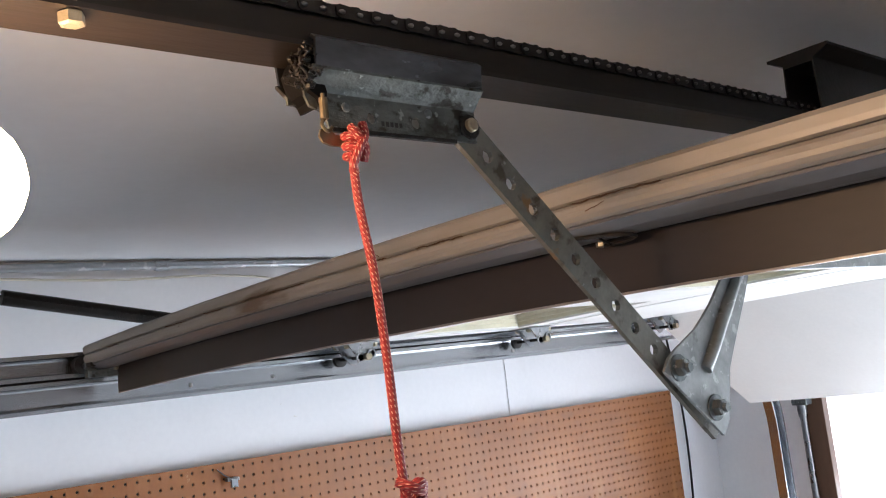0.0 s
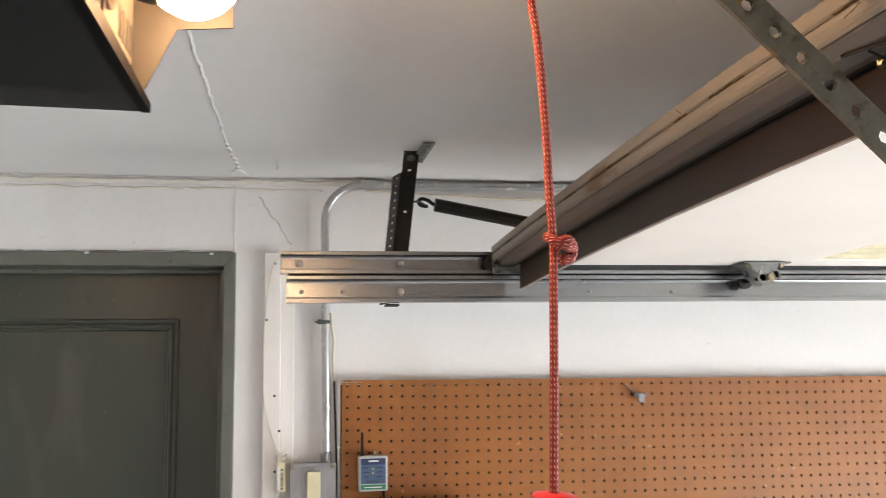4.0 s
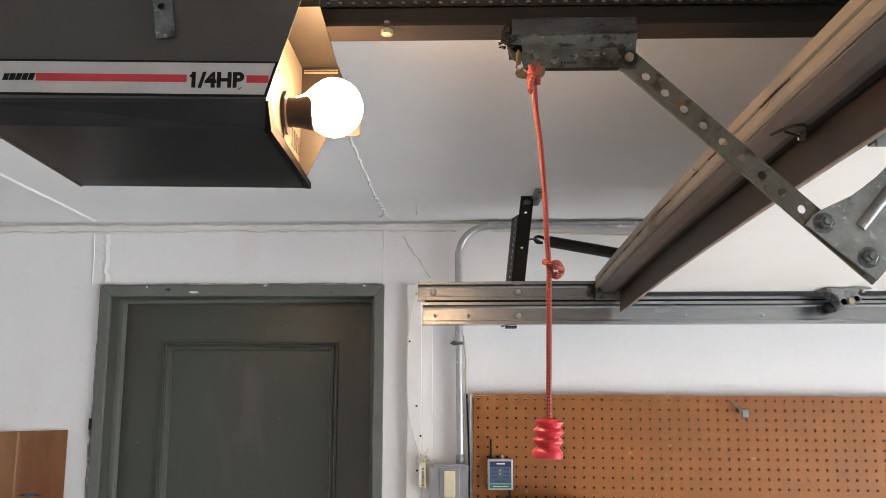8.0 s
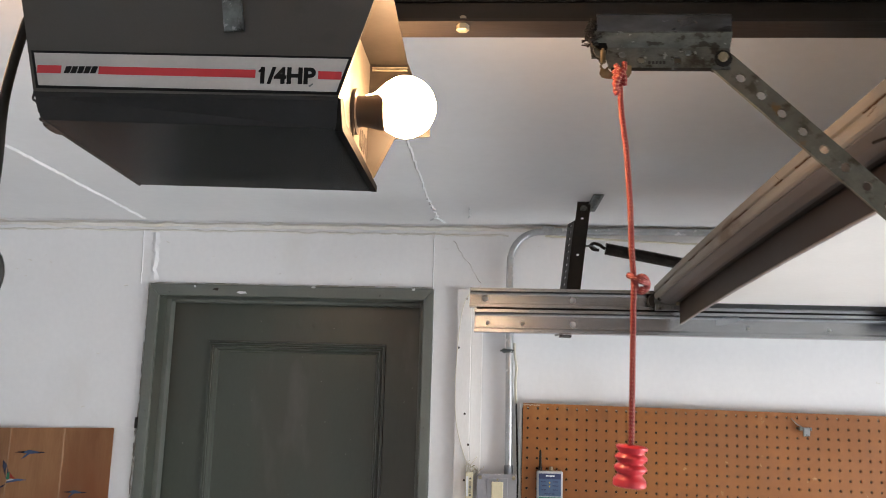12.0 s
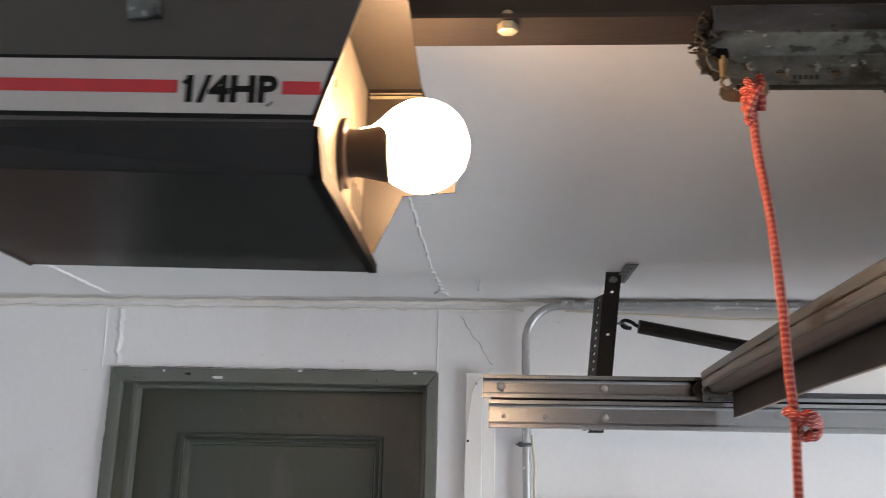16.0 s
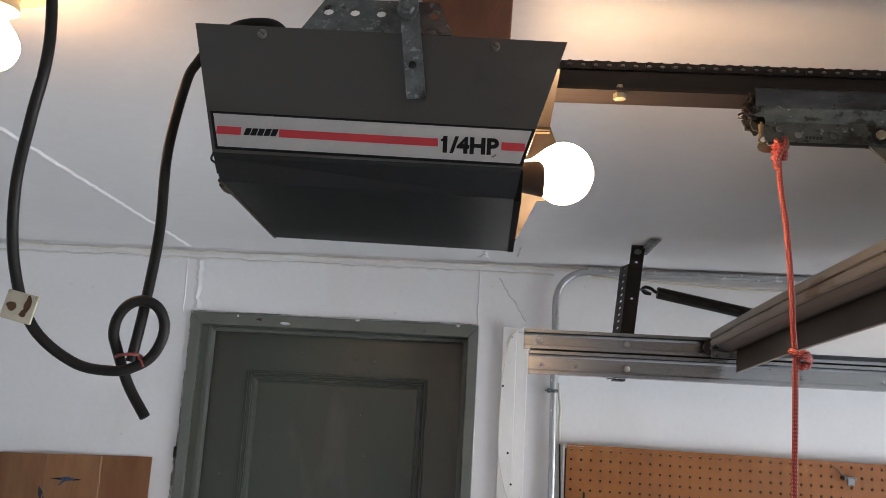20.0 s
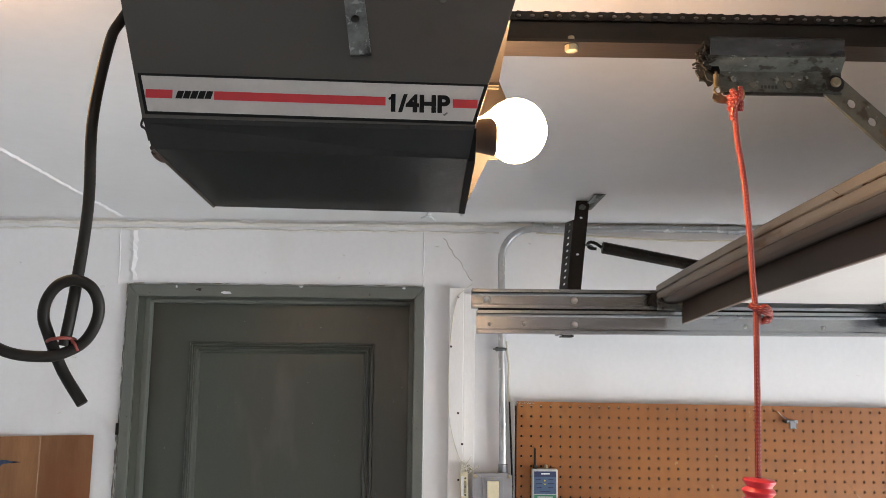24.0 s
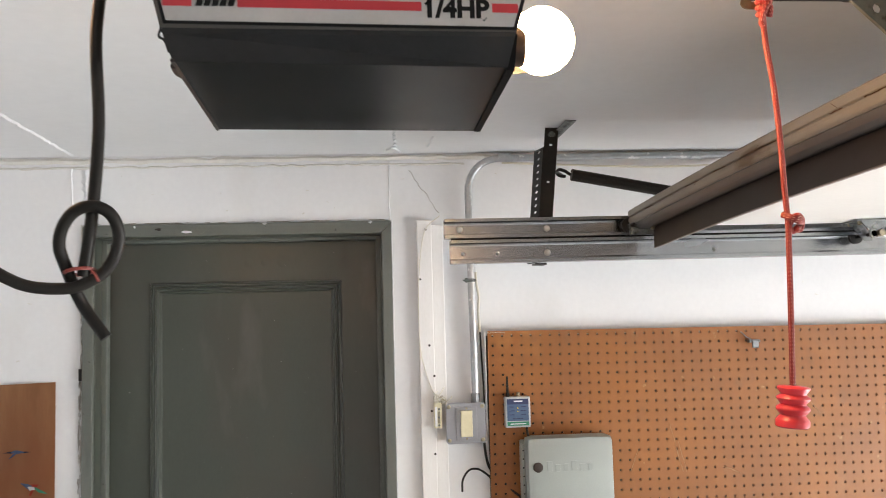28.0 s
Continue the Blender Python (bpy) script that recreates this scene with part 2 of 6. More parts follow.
    "openerdark": mat("dark_cover_metal", (0.044, 0.0435, 0.0445), (0.035, 0.0345, 0.0355), 0.25, 0.15, scale=9, fine=200, bump=0.012, rvar=0.05, layers=(((0.046, 0.046, 0.048), 8, 0.52, 0.75, (1, 1, 1)), ((0.12, 0.12, 0.12), 150, 0.745, 0.76, (1, 1, 1)))),
    "innerbrown": mat("brown_back_plate", (0.012, 0.0092, 0.0068), (0.008, 0.006, 0.0045), 0.5, 0.2, scale=16, fine=120, bump=0.06, spec=0.25),
    "inner": mat("bare_inner_steel", (0.027, 0.022, 0.017), (0.017, 0.014, 0.011), 0.45, 0.5, scale=16, fine=120, bump=0.06),
    "label": mat("silver_label", (0.44, 0.43, 0.415), (0.38, 0.37, 0.355), 0.4, 0.15, scale=30, fine=300, bump=0.02),
    "ink": mat("black_ink", (0.008, 0.008, 0.008), None, 0.6, bump=0, spec=0.15),
    "red": mat("red_ink", (0.50, 0.025, 0.035), None, 0.45, bump=0),
    "socket": mat("brown_bakelite", (0.030, 0.018, 0.012), (0.018, 0.011, 0.008), 0.40, spec=0.4),
    "wood": mat("stained_lumber", (0.20, 0.064, 0.024), (0.115, 0.036, 0.015), 0.5, scale=5, fine=60, bump=0.15, stretch=(6, 1, 6), layers=(((0.34, 0.17, 0.08), 50, 0.70, 0.73, (0.3, 1, 0.3)), ((0.07, 0.022, 0.010), 14, 0.60, 0.72, (2, 0.5, 1)))),
    "rubber": mat("black_cable", (0.011, 0.0095, 0.0085), (0.017, 0.0145, 0.012), 0.48, scale=30, fine=250, bump=0.08, wear=(0.035, 0.022, 0.015), wear_at=0.70, spec=0.22),
    "tape": mat("old_masking_tape", (0.60, 0.55, 0.43), (0.50, 0.45, 0.34), 0.6, scale=28, fine=300, wear=(0.36, 0.29, 0.19), wear_at=0.60),
    "matblack": mat("matt_black_rubber", (0.0035, 0.003, 0.003), None, 0.7, bump=0.1, spec=0.08),
    "crease": mat("lit_crease_and_scratch", (0.46, 0.265, 0.145), None, 0.6, scale=40),
    "tie": mat("dull_red_wire", (0.26, 0.045, 0.035), None, 0.5, scale=60),
    "board": mat("white_board_paint", (0.78, 0.77, 0.76), (0.68, 0.66, 0.64), 0.5, scale=7, fine=120, bump=0.15, stretch=(2, 2, 0.5)),
    "boxgrey": mat("grey_box_enamel", (0.30, 0.30, 0.32), (0.24, 0.24, 0.26), 0.42, 0.3, scale=25, fine=160, bump=0.1, wear=(0.42, 0.41, 0.39), wear_at=0.70),
    "ivory": mat("ivory_plastic", (0.66, 0.60, 0.42), (0.58, 0.52, 0.35), 0.4, scale=30, bump=0.02),
    "plastic": mat("pale_grey_plastic", (0.30, 0.325, 0.305), (0.26, 0.28, 0.265), 0.42, scale=8, fine=300, bump=0.06),
    "lightgrey": mat("light_grey_plastic", (0.45, 0.47, 0.48), None, 0.4, scale=20, bump=0.03),
    "blue": mat("blue_print", (0.060, 0.105, 0.19), (0.045, 0.085, 0.16), 0.4, scale=30, bump=0),
    "navy": mat("navy_print", (0.018, 0.030, 0.095), None, 0.4, bump=0),
    "green": mat("green_print", (0.03, 0.22, 0.12), None, 0.4, bump=0),
    "white": mat("white_print", (0.75, 0.76, 0.78), None, 0.45, bump=0),
    "paper": mat("brown_wrapping_paper", (0.50, 0.265, 0.130), (0.37, 0.178, 0.082), 0.55, scale=6, fine=60, bump=0.1, stretch=(4, 1, 0.5), layers=(((0.35, 0.135, 0.058), 5, 0.46, 0.62, (1, 1, 0.3)), ((0.20, 0.085, 0.038), 9, 0.62, 0.78, (1, 1, 0.3)))),
    "birdblue": mat("blue_paint", (0.045, 0.085, 0.20), (0.10, 0.16, 0.30), 0.6, scale=60, bump=0),
    "birdred": mat("red_paint", (0.50, 0.05, 0.03), None, 0.6, bump=0),
    "birddark": mat("dark_blue_paint", (0.015, 0.02, 0.05), None, 0.6, bump=0),
    "wire": mat("white_wire", (0.62, 0.58, 0.48), None, 0.5, bump=0),
    "bluewire": mat("blue_wire", (0.05, 0.16, 0.32), None, 0.5, bump=0),
    "brass": mat("dirty_zinc", (0.42, 0.38, 0.28), (0.22, 0.18, 0.12), 0.4, 0.8, scale=60, bump=0.1),
    "edgelight": mat("edge_highlight_tone", (0.30, 0.26, 0.24), (0.16, 0.13, 0.12), 0.4, 0.3, scale=20, bump=0.1, stretch=(1, 0.4, 1)),
    "lever": mat("tarnished_brass", (0.26, 0.20, 0.12), (0.12, 0.09, 0.05), 0.4, 0.8, scale=80, bump=0.1),
    "outside": mat("driveway", (0.52, 0.51, 0.49), (0.44, 0.43, 0.42), 0.9, scale=2, fine=60),
    "yellow": mat("yellow_sticker", (0.75, 0.50, 0.03), None, 0.5, bump=0),
    "jamb": mat("brown_jamb_wood", (0.13, 0.065, 0.035), (0.08, 0.04, 0.02), 0.55, scale=6, fine=80, stretch=(4, 4, 0.6), bump=0.1),
    "bulb": glow("glowing_bulb", (1.0, 0.635, 0.345), 32.0),
}


def rope_material():
    m = bpy.data.materials.new("braided_rope")
    m.use_nodes = True
    nt = m.node_tree
    N, L = nt.nodes.new, nt.links.new
    b = nt.nodes["Principled BSDF"]
    uv, sep = N("ShaderNodeUVMap"), N("ShaderNodeSeparateXYZ")
    L(uv.outputs[0], sep.inputs[0])

    def calc(op, x, y=None):
        n = N("ShaderNodeMath")
        n.operation = op
        for k, q in enumerate((x, y)):
            if isinstance(q, float):
                n.inputs[k].default_value = q
            elif q is not None:
                L(q, n.inputs[k])
        return n.outputs[0]

    turn = calc("FRACT", sep.outputs[0])
    column = calc("ABSOLUTE", calc("SINE", calc("MULTIPLY", calc("ADD", turn, 0.125), 2 * math.pi)))
    dash = calc("SINE", calc("MULTIPLY", calc("ADD", calc("MULTIPLY", sep.outputs[1], 1 / 3.3), calc("MULTIPLY", turn, 2.0)), 2 * math.pi))
    weave = calc("MULTIPLY", column, calc("ADD", calc("MULTIPLY", dash, 0.5), 0.5))
    r = N("ShaderNodeValToRGB")
    e = r.color_ramp.elements
    e[0].position, e[0].color = 0.69, (0.205, 0.0045, 0.0035, 1)
    e[1].position, e[1].color = 0.81, (0.60, 0.31, 0.22, 1)
    L(weave, r.inputs[0])
    L(r.outputs[0], b.inputs["Base Color"])
    b.inputs["Roughness"].default_value = 0.65
    bp = N("ShaderNodeBump")
    bp.inputs["Strength"].default_value, bp.inputs["Distance"].default_value = 0.6, 0.001
    L(weave, bp.inputs["Height"])
    L(bp.outputs[0], b.inputs["Normal"])
    return m


M["rope"] = rope_material()

# ---- building helpers ----
ORIGIN = {}


def thing(name, at, label, category, group="", kind=""):
    """An Empty at the thing's base, whose parts are given in world metres."""
    ob = new(name)
    ob.location = at
    ob.empty_display_size = 0.05
    ORIGIN[ob.name] = Vector(at)
    return tagged(ob, label, category, group, kind)


def part(name, bm, material, parent=None, label="", smooth=False):
    """Links a bmesh, given in world metres, as one mesh object under a thing or a part."""
    o = ORIGIN[parent.name] if parent else Vector((0, 0, 0))
    bmesh.ops.recalc_face_normals(bm, faces=bm.faces[:])
    if parent:
        bmesh.ops.translate(bm, verts=bm.verts[:], vec=-o)
    me = bpy.data.meshes.new(name)
    bm.to_mesh(me)
    bm.free()
    if smooth:
        for p in me.polygons:
            p.use_smooth = True
        me.set_sharp_from_angle(angle=radians(40))
    me.materials.append(M[material] if isinstance(material, str) else material)
    ob = new(name, me)
    if parent:
        ob.parent = parent
    ORIGIN[ob.name] = o
    if label:
        tagged(ob, label)
    return ob


def solo(name, bm, material, label, category, group="", kind="", smooth=False):
    return tagged(part(name, bm, material, None, "", smooth), label, category, group, kind)


def box(bm, x0, x1, y0, y1, z0, z1, bevel=0.0):
    r = bmesh.ops.create_cube(bm, size=1)
    bmesh.ops.scale(bm, verts=r["verts"], vec=(x1 - x0, y1 - y0, z1 - z0))
    bmesh.ops.translate(bm, verts=r["verts"], vec=((x0 + x1) / 2, (y0 + y1) / 2, (z0 + z1) / 2))
    if bevel:
        es = list({e for v in r["verts"] for e in v.link_edges})
        bmesh.ops.bevel(bm, geom=es, offset=bevel, segments=2, affect="EDGES", profile=0.6)
    return bm


def boxes(*rows, bevel=0.0):
    bm = bmesh.new()
    for r in rows:
        box(bm, *r, bevel=bevel)
    return bm


def prism(bm, poly, axis, a, b):
    """A polygon pushed along an axis from a to b. The polygon's two numbers are the other two axes in x, y, z order."""
    def at(p, s):
        q = list(p)
        q.insert("xyz".index(axis), s)
        return q
    lo, hi = [bm.verts.new(at(p, a)) for p in poly], [bm.verts.new(at(p, b)) for p in poly]
    bm.faces.new(lo), bm.faces.new(hi)
    for i in range(len(poly)):
        j = (i + 1) % len(poly)
        bm.faces.new((lo[i], lo[j], hi[j], hi[i]))
    return bm


def smooth_line(points, n=8):
    """A Catmull-Rom curve through the points."""
    P = [Vector(p) for p in points]
    P = [2 * P[0] - P[1]] + P + [2 * P[-1] - P[-2]]
    out = []
    for i in range(1, len(P) - 2):
        a, b, c, d = P[i - 1:i + 3]
        for k in range(n):
            t = k / n
            out.append(0.5 * (2 * b + (c - a) * t + (2 * a - 5 * b + 4 * c - d) * t * t + (3 * b - a - 3 * c + d) * t ** 3))
    return out + [P[-2]]


def tube(bm, pts, r, sides=10, taper=None):
    """A round bar along a line of points, with its length in millimetres as its UV."""
    pts = [Vector(p) for p in pts]
    uv = bm.loops.layers.uv.verify()
    rings, side, run = [], None, [0.0]
    for i, p in enumerate(pts):
        d = (pts[min(i + 1, len(pts) - 1)] - pts[max(i - 1, 0)]).normalized()
        if side is None:
            side = d.orthogonal().normalized()
        side = (side - d * side.dot(d)).normalized()
        up = d.cross(side)
        rr = r if taper is None else r * taper[i]
        rings.append([bm.verts.new(p + rr * (math.cos(a) * side + math.sin(a) * up)) for a in (2 * math.pi * k / sides for k in range(sides))])
        if i:
            run.append(run[-1] + (p - pts[i - 1]).length * 1000)
    for i in range(len(pts) - 1):
        for k in range(sides):
            f = bm.faces.new((rings[i][k], rings[i][(k + 1) % sides], rings[i + 1][(k + 1) % sides], rings[i + 1][k]))
            for lp, (u, v) in zip(f.loops, ((k, i), (k + 1, i), (k + 1, i + 1), (k, i + 1))):
                lp[uv].uv = (u / sides * 4, run[v])
    bm.faces.new(rings[0][::-1]), bm.faces.new(rings[-1])
    return bm


def turned(bm, profile, center, axis="z", sides=24):
    """A lathe form: (height, radius) rows about an axis through center."""
    rings = []
    for h, r in profile:
        ring = []
        for k in range(sides):
            a = 2 * math.pi * k / sides
            u, v = r * math.cos(a), r * math.sin(a)
            q = {"z": (u, v, h), "x": (h, u, v), "y": (u, h, v)}[axis]
            ring.append(bm.verts.new(Vector(center) + Vector(q)))
        rings.append(ring)
    for i in range(len(rings) - 1):
        for k in range(sides):
            bm.faces.new((rings[i][k], rings[i][(k + 1) % sides], rings[i + 1][(k + 1) % sides], rings[i + 1][k]))
    bm.faces.new(rings[0][::-1]), bm.faces.new(rings[-1])
    return bm


def bolt(bm, at, axis, r=0.006, h=0.005, way=-1):
    """A hexagon head with a washer and a stub of thread."""
    turned(bm, [(0, r * 1.5), (way * 0.0012, r * 1.5)], at, axis, 16)
    turned(bm, [(way * 0.001, r), (way * h, r), (way * (h + 0.001), r * 0.8)], at, axis, 6)
    turned(bm, [(way * h, r * 0.5), (way * (h + 0.004), r * 0.5)], at, axis, 10)
    return bm


def perforated(nu, nv, du, dv, r, th, m, solid=None, hx=1.0):
    """A plate of nu x nv cells, each with an eight-sided hole through it, laid by the matrix m (u, v, thickness)."""
    V, F = [], []
    ring = [(-1, -1), (0, -1), (1, -1), (1, 0), (1, 1), (0, 1), (-1, 1), (-1, 0)]
    angs = [math.atan2(b, a) for a, b in ring]
    for i in range(nu):
        for j in range(nv):
            cu, cv, s = (i + 0.5) * du, (j + 0.5) * dv, len(V)
            outer = [(cu + a * du / 2, cv + b * dv / 2) for a, b in ring]
            if solid and solid(i, j):
                V += [(*outer[k], 0) for k in (0, 2, 4, 6)] + [(*outer[k], -th) for k in (0, 2, 4, 6)]
                F += [(s, s + 1, s + 2, s + 3), (s + 7, s + 6, s + 5, s + 4)]
            else:
                inner = [(cu + hx * r * math.cos(a), cv + r * math.sin(a)) for a in angs]
                V += [(*p, 0) for p in outer] + [(*p, 0) for p in inner] + [(*p, -th) for p in inner] + [(*p, -th) for p in outer]
                for k in range(8):
                    n = (k + 1) % 8
                    F += [(s + k, s + n, s + 8 + n, s + 8 + k), (s + 8 + k, s + 8 + n, s + 16 + n, s + 16 + k), (s + 16 + k, s + 16 + n, s + 24 + n, s + 24 + k)]
    w, h = nu * du, nv * dv
    s = len(V)
    V += [(0, 0, 0), (w, 0, 0), (w, h, 0), (0, h, 0), (0, 0, -th), (w, 0, -th), (w, h, -th), (0, h, -th)]
    F += [(s, s + 4, s + 5, s + 1), (s + 1, s + 5, s + 6, s + 2), (s + 2, s + 6, s + 7, s + 3), (s + 3, s + 7, s + 4, s)]
    return [tuple(m @ Vector(v)) for v in V], F


def raw(name, VF, material, parent=None, label=""):
    """Links plain vertices and faces as one mesh, as part() does."""
    o = ORIGIN[parent.name] if parent else Vector((0, 0, 0))
    me = bpy.data.meshes.new(name)
    me.from_pydata([tuple(Vector(v) - o) for v in VF[0]], [], VF[1])
    if len(VF[0]) < 5000:
        bm = bmesh.new()
        bm.from_mesh(me)
        bmesh.ops.remove_doubles(bm, verts=bm.verts[:], dist=1e-5)
        bm.to_mesh(me)
        bm.free()
    me.materials.append(M[material])
    ob = new(name, me)
    ORIGIN[ob.name] = o
    if parent:
        ob.parent = parent
    if label:
        tagged(ob, label)
    return ob


def basis(o, u, v):
    """A matrix with its u and v along the given directions."""
    u, v = Vector(u).normalized(), Vector(v).normalized()
    w = u.cross(v)
    return Matrix(((u.x, v.x, w.x, o[0]), (u.y, v.y, w.y, o[1]), (u.z, v.z, w.z, o[2]), (0, 0, 0, 1)))


def words(name, text, size, m, material, parent, fit=0.05, shear=0.0, bold=0.0):
    """Lettering in the built-in font, turned into a mesh."""
    c = bpy.data.curves.new(name, "FONT")
    c.body, c.size, c.extrude, c.shear, c.offset = text, size, 0.0002, shear, bold
    ob = new(name, c)
    me = bpy.data.meshes.new_from_object(ob.evaluated_get(bpy.context.evaluated_depsgraph_get()))
    bpy.data.objects.remove(ob)
    lo, hi = min(v.co.x for v in me.vertices), max(v.co.x for v in me.vertices)
    me.transform(Matrix.Diagonal((fit / (hi - lo), 1, 1, 1)) @ Matrix.Translation((-lo, 0, 0)))
    me.transform(Matrix.Translation(-ORIGIN[parent.name]) @ m)
    me.materials.append(M[material])
    o = new(name, me)
    o.parent = parent
    ORIGIN[o.name] = ORIGIN[parent.name]
    return o


def wobble_strip(bm, p, q, w, d, n, seed, amp, normal):
    """A thin uneven ridge from p to q, standing d out of a surface along normal."""
    rnd = random.Random(seed)
    p, q, nn = Vector(p), Vector(q), Vector(normal)
    side = (q - p).normalized().cross(nn)
    prev = None
    for i in range(n + 1):
        c = p.lerp(q, i / n) + side * rnd.uniform(-amp, amp)
        ww = w * rnd.uniform(0.6, 1.3)
        cur = [bm.verts.new(c - side * ww / 2), bm.verts.new(c + nn * d), bm.verts.new(c + side * ww / 2)]
        if prev:
            bm.faces.new((prev[0], prev[1], cur[1], cur[0])), bm.faces.new((prev[1], prev[2], cur[2], cur[1]))
        prev = cur
    return bm


# ---- the room ----
CZ = 2.28          # ceiling height
XW, XE = -2.70, 2.96   # west and east walls
YS = -3.25         # south wall
DL, DR, DT = -0.762, -0.027, 2.068   # opening of the side door

solo("ground", boxes((-60, 60, -60, 60, -0.16, -0.04)), "outside", "pale concrete driveway outside the garage", "ground", kind="structure")
solo("floor", boxes((XW - 0.12, 3.4, YS - 0.12, 0.12, -0.039, 0.0)), "floor", "bare concrete garage floor", "floor", kind="structure")
solo("ceiling", boxes((XW - 0.12, XE + 0.12, YS - 0.12, 0.12, CZ, CZ + 0.12)), "ceiling", "white painted garage ceiling with filled seams", "ceiling", kind="structure")
solo("wall_north", boxes((XW, DL, 0, 0.12, 0, CZ), (DL, DR, 0, 0.12, DT, CZ), (DR, XE, 0, 0.12, 0, CZ)), "wall", "white painted garage side wall with cracks", "wall", kind="structure")
solo("wall_west", boxes((XW - 0.12, XW, YS, 0.12, 0, CZ)), "wall", "white painted back wall of the garage", "wall", kind="structure")
solo("wall_south", boxes((XW - 0.12, XE + 0.12, YS - 0.12, YS, 0, CZ)), "wall", "white painted far side wall of the garage", "wall", kind="structure")
GY0, GY1, GZ = -2.82, -0.38, 1.98
solo("wall_east", boxes((XE, XE + 0.12, GY1, 0.12, 0, CZ), (XE, XE + 0.12, YS, GY0, 0, CZ), (XE, XE + 0.12, GY0, GY1, GZ, CZ)), "wall", "white painted front wall round the garage doorway", "wall", kind="structure")

bm = bmesh.new()
wobble_strip(bm, (-0.812, -0.03, CZ), (-0.818, -1.9, CZ), 0.0085, -0.0042, 110, 1, 0.0022, (0, 0, 1))
wobble_strip(bm, (0.002, -0.30, CZ), (0.0, -1.1, CZ), 0.0055, -0.003, 50, 2, 0.0025, (0, 0, 1))
solo("trim", bm, "wall", "lumpy filled seams in the ceiling boards", "ceiling seam", kind="structure")
bm = bmesh.new()
wobble_strip(bm, (0.012, -0.09, CZ), (0.002, -0.30, CZ), 0.0045, -0.004, 26, 5, 0.004, (0, 0, 1))
wobble_strip(bm, (0.030, -0.03, CZ), (0.006, -0.10, CZ), 0.004, -0.004, 10, 15, 0.003, (0, 0, 1))
wobble_strip(bm, (-0.012, -0.06, CZ), (0.008, -0.11, CZ), 0.004, -0.004, 8, 16, 0.003, (0, 0, 1))
wobble_strip(bm, (0.095, -0.10, CZ), (0.10, -0.22, CZ), 0.004, -0.004, 8, 6, 0.002, (0, 0, 1))
solo("trim", bm, "wall", "peeling tape at a ceiling crack", "ceiling crack", kind="structure")
bm = bmesh.new()
wobble_strip(bm, (XW, -0.002, 2.266), (XE, -0.002, 2.272), 0.016, -0.007, 160, 3, 0.0025, (0, 1, 0))
wobble_strip(bm, (XW, -0.0, 2.248), (0.2, -0.0, 2.252), 0.006, -0.003, 120, 4, 0.002, (0, 1, 0))
solo("trim", bm, "bead", "uneven filler bead along the ceiling edge", "trim", kind="structure")
bm = bmesh.new()
wobble_strip(bm, (-0.819, 0, 2.10), (-0.822, 0, 2.25), 0.005, -0.002, 12, 7, 0.001, (0, 1, 0))
wobble_strip(bm, (-0.783, 0, 2.11), (-0.788, 0, 2.245), 0.020, -0.0035, 14, 8, 0.003, (0, 1, 0))
wobble_strip(bm, (-0.004, 0, 2.10), (-0.003, 0, 2.26), 0.004, -0.002, 12, 9, 0.001, (0, 1, 0))
wobble_strip(bm, (1.903, 0, 1.79), (1.905, 0, 2.26), 0.006, -0.002, 20, 10, 0.001, (0, 1, 0))
solo("trim", bm, "wall", "painted board joints on the white wall", "wall seam", kind="structure")
bm = bmesh.new()
wobble_strip(bm, (0.05, 0, 2.235), (0.128, 0, 2.12), 0.0022, -0.0012, 14, 11, 0.003, (0, 1, 0))
wobble_strip(bm, (1.9035, 0, 1.79), (1.9055, 0, 2.0), 0.003, -0.0025, 14, 12, 0.0006, (0, 1, 0))
solo("trim", bm, "crack", "hairline cracks in the white wall", "wall crack", kind="structure")

bm = bmesh.new()
rnd = random.Random(77)
for k in range(34):
    x, z = (rnd.uniform(-1.2, 0.06), rnd.uniform(2.115, 2.245)) if k % 2 else (rnd.uniform(0.24, 1.9), rnd.uniform(1.83, 2.24))
    if k % 5 == 0:
        x, z = rnd.uniform(-1.25, -0.83), rnd.uniform(1.72, 2.2)
    wobble_strip(bm, (x, 0, z), (x + rnd.uniform(-0.009, 0.012), 0, z + rnd.uniform(-0.004, 0.004)), rnd.uniform(0.001, 0.003), -0.0012, 3, k, 0.0012, (0, 1, 0))
solo("trim", bm, "bead", "small nicks and paint chips in the wall", "wall chip", kind="structure")

# ---- side door ----
door = thing("door_1", (-0.394, 0.1, 0), "closed grey-green panelled wooden side door", "door", kind="structure")
for nm, poly in (("jamb", [(-0.79, 0), (-0.79, 2.0995), (DL, DT), (DL, 0)]), ("jamb", [(DR, 0), (DR, DT), (0.0, 2.0995), (0.0, 0)]), ("head_jamb", [(DL, DT), (-0.7895, 2.10), (-0.0005, 2.10), (DR, DT)])):
    bm = prism(bmesh.new(), poly, "y", -0.012, 0.12)
    bmesh.ops.bevel(bm, geom=bm.edges[:], offset=0.003, segments=2, affect="EDGES", profile=0.6)
    part(nm, bm, "casing", door, "worn grey-green painted frame with chipped edges")
for b in ((DL, DL + 0.014, 0.055, 0.09, 0, DT), (DR - 0.014, DR, 0.055, 0.09, 0, DT), (DL + 0.014, DR - 0.014, 0.055, 0.09, DT - 0.010, DT)):
    part("door_stop", boxes(b, bevel=0.002), "casing", door)
bm = bmesh.new()
SY = 0.098
PX0, PX1 = -0.645, -0.137
rails = [(0.0, 0.22), (0.86, 1.02), (1.952, 2.066)]
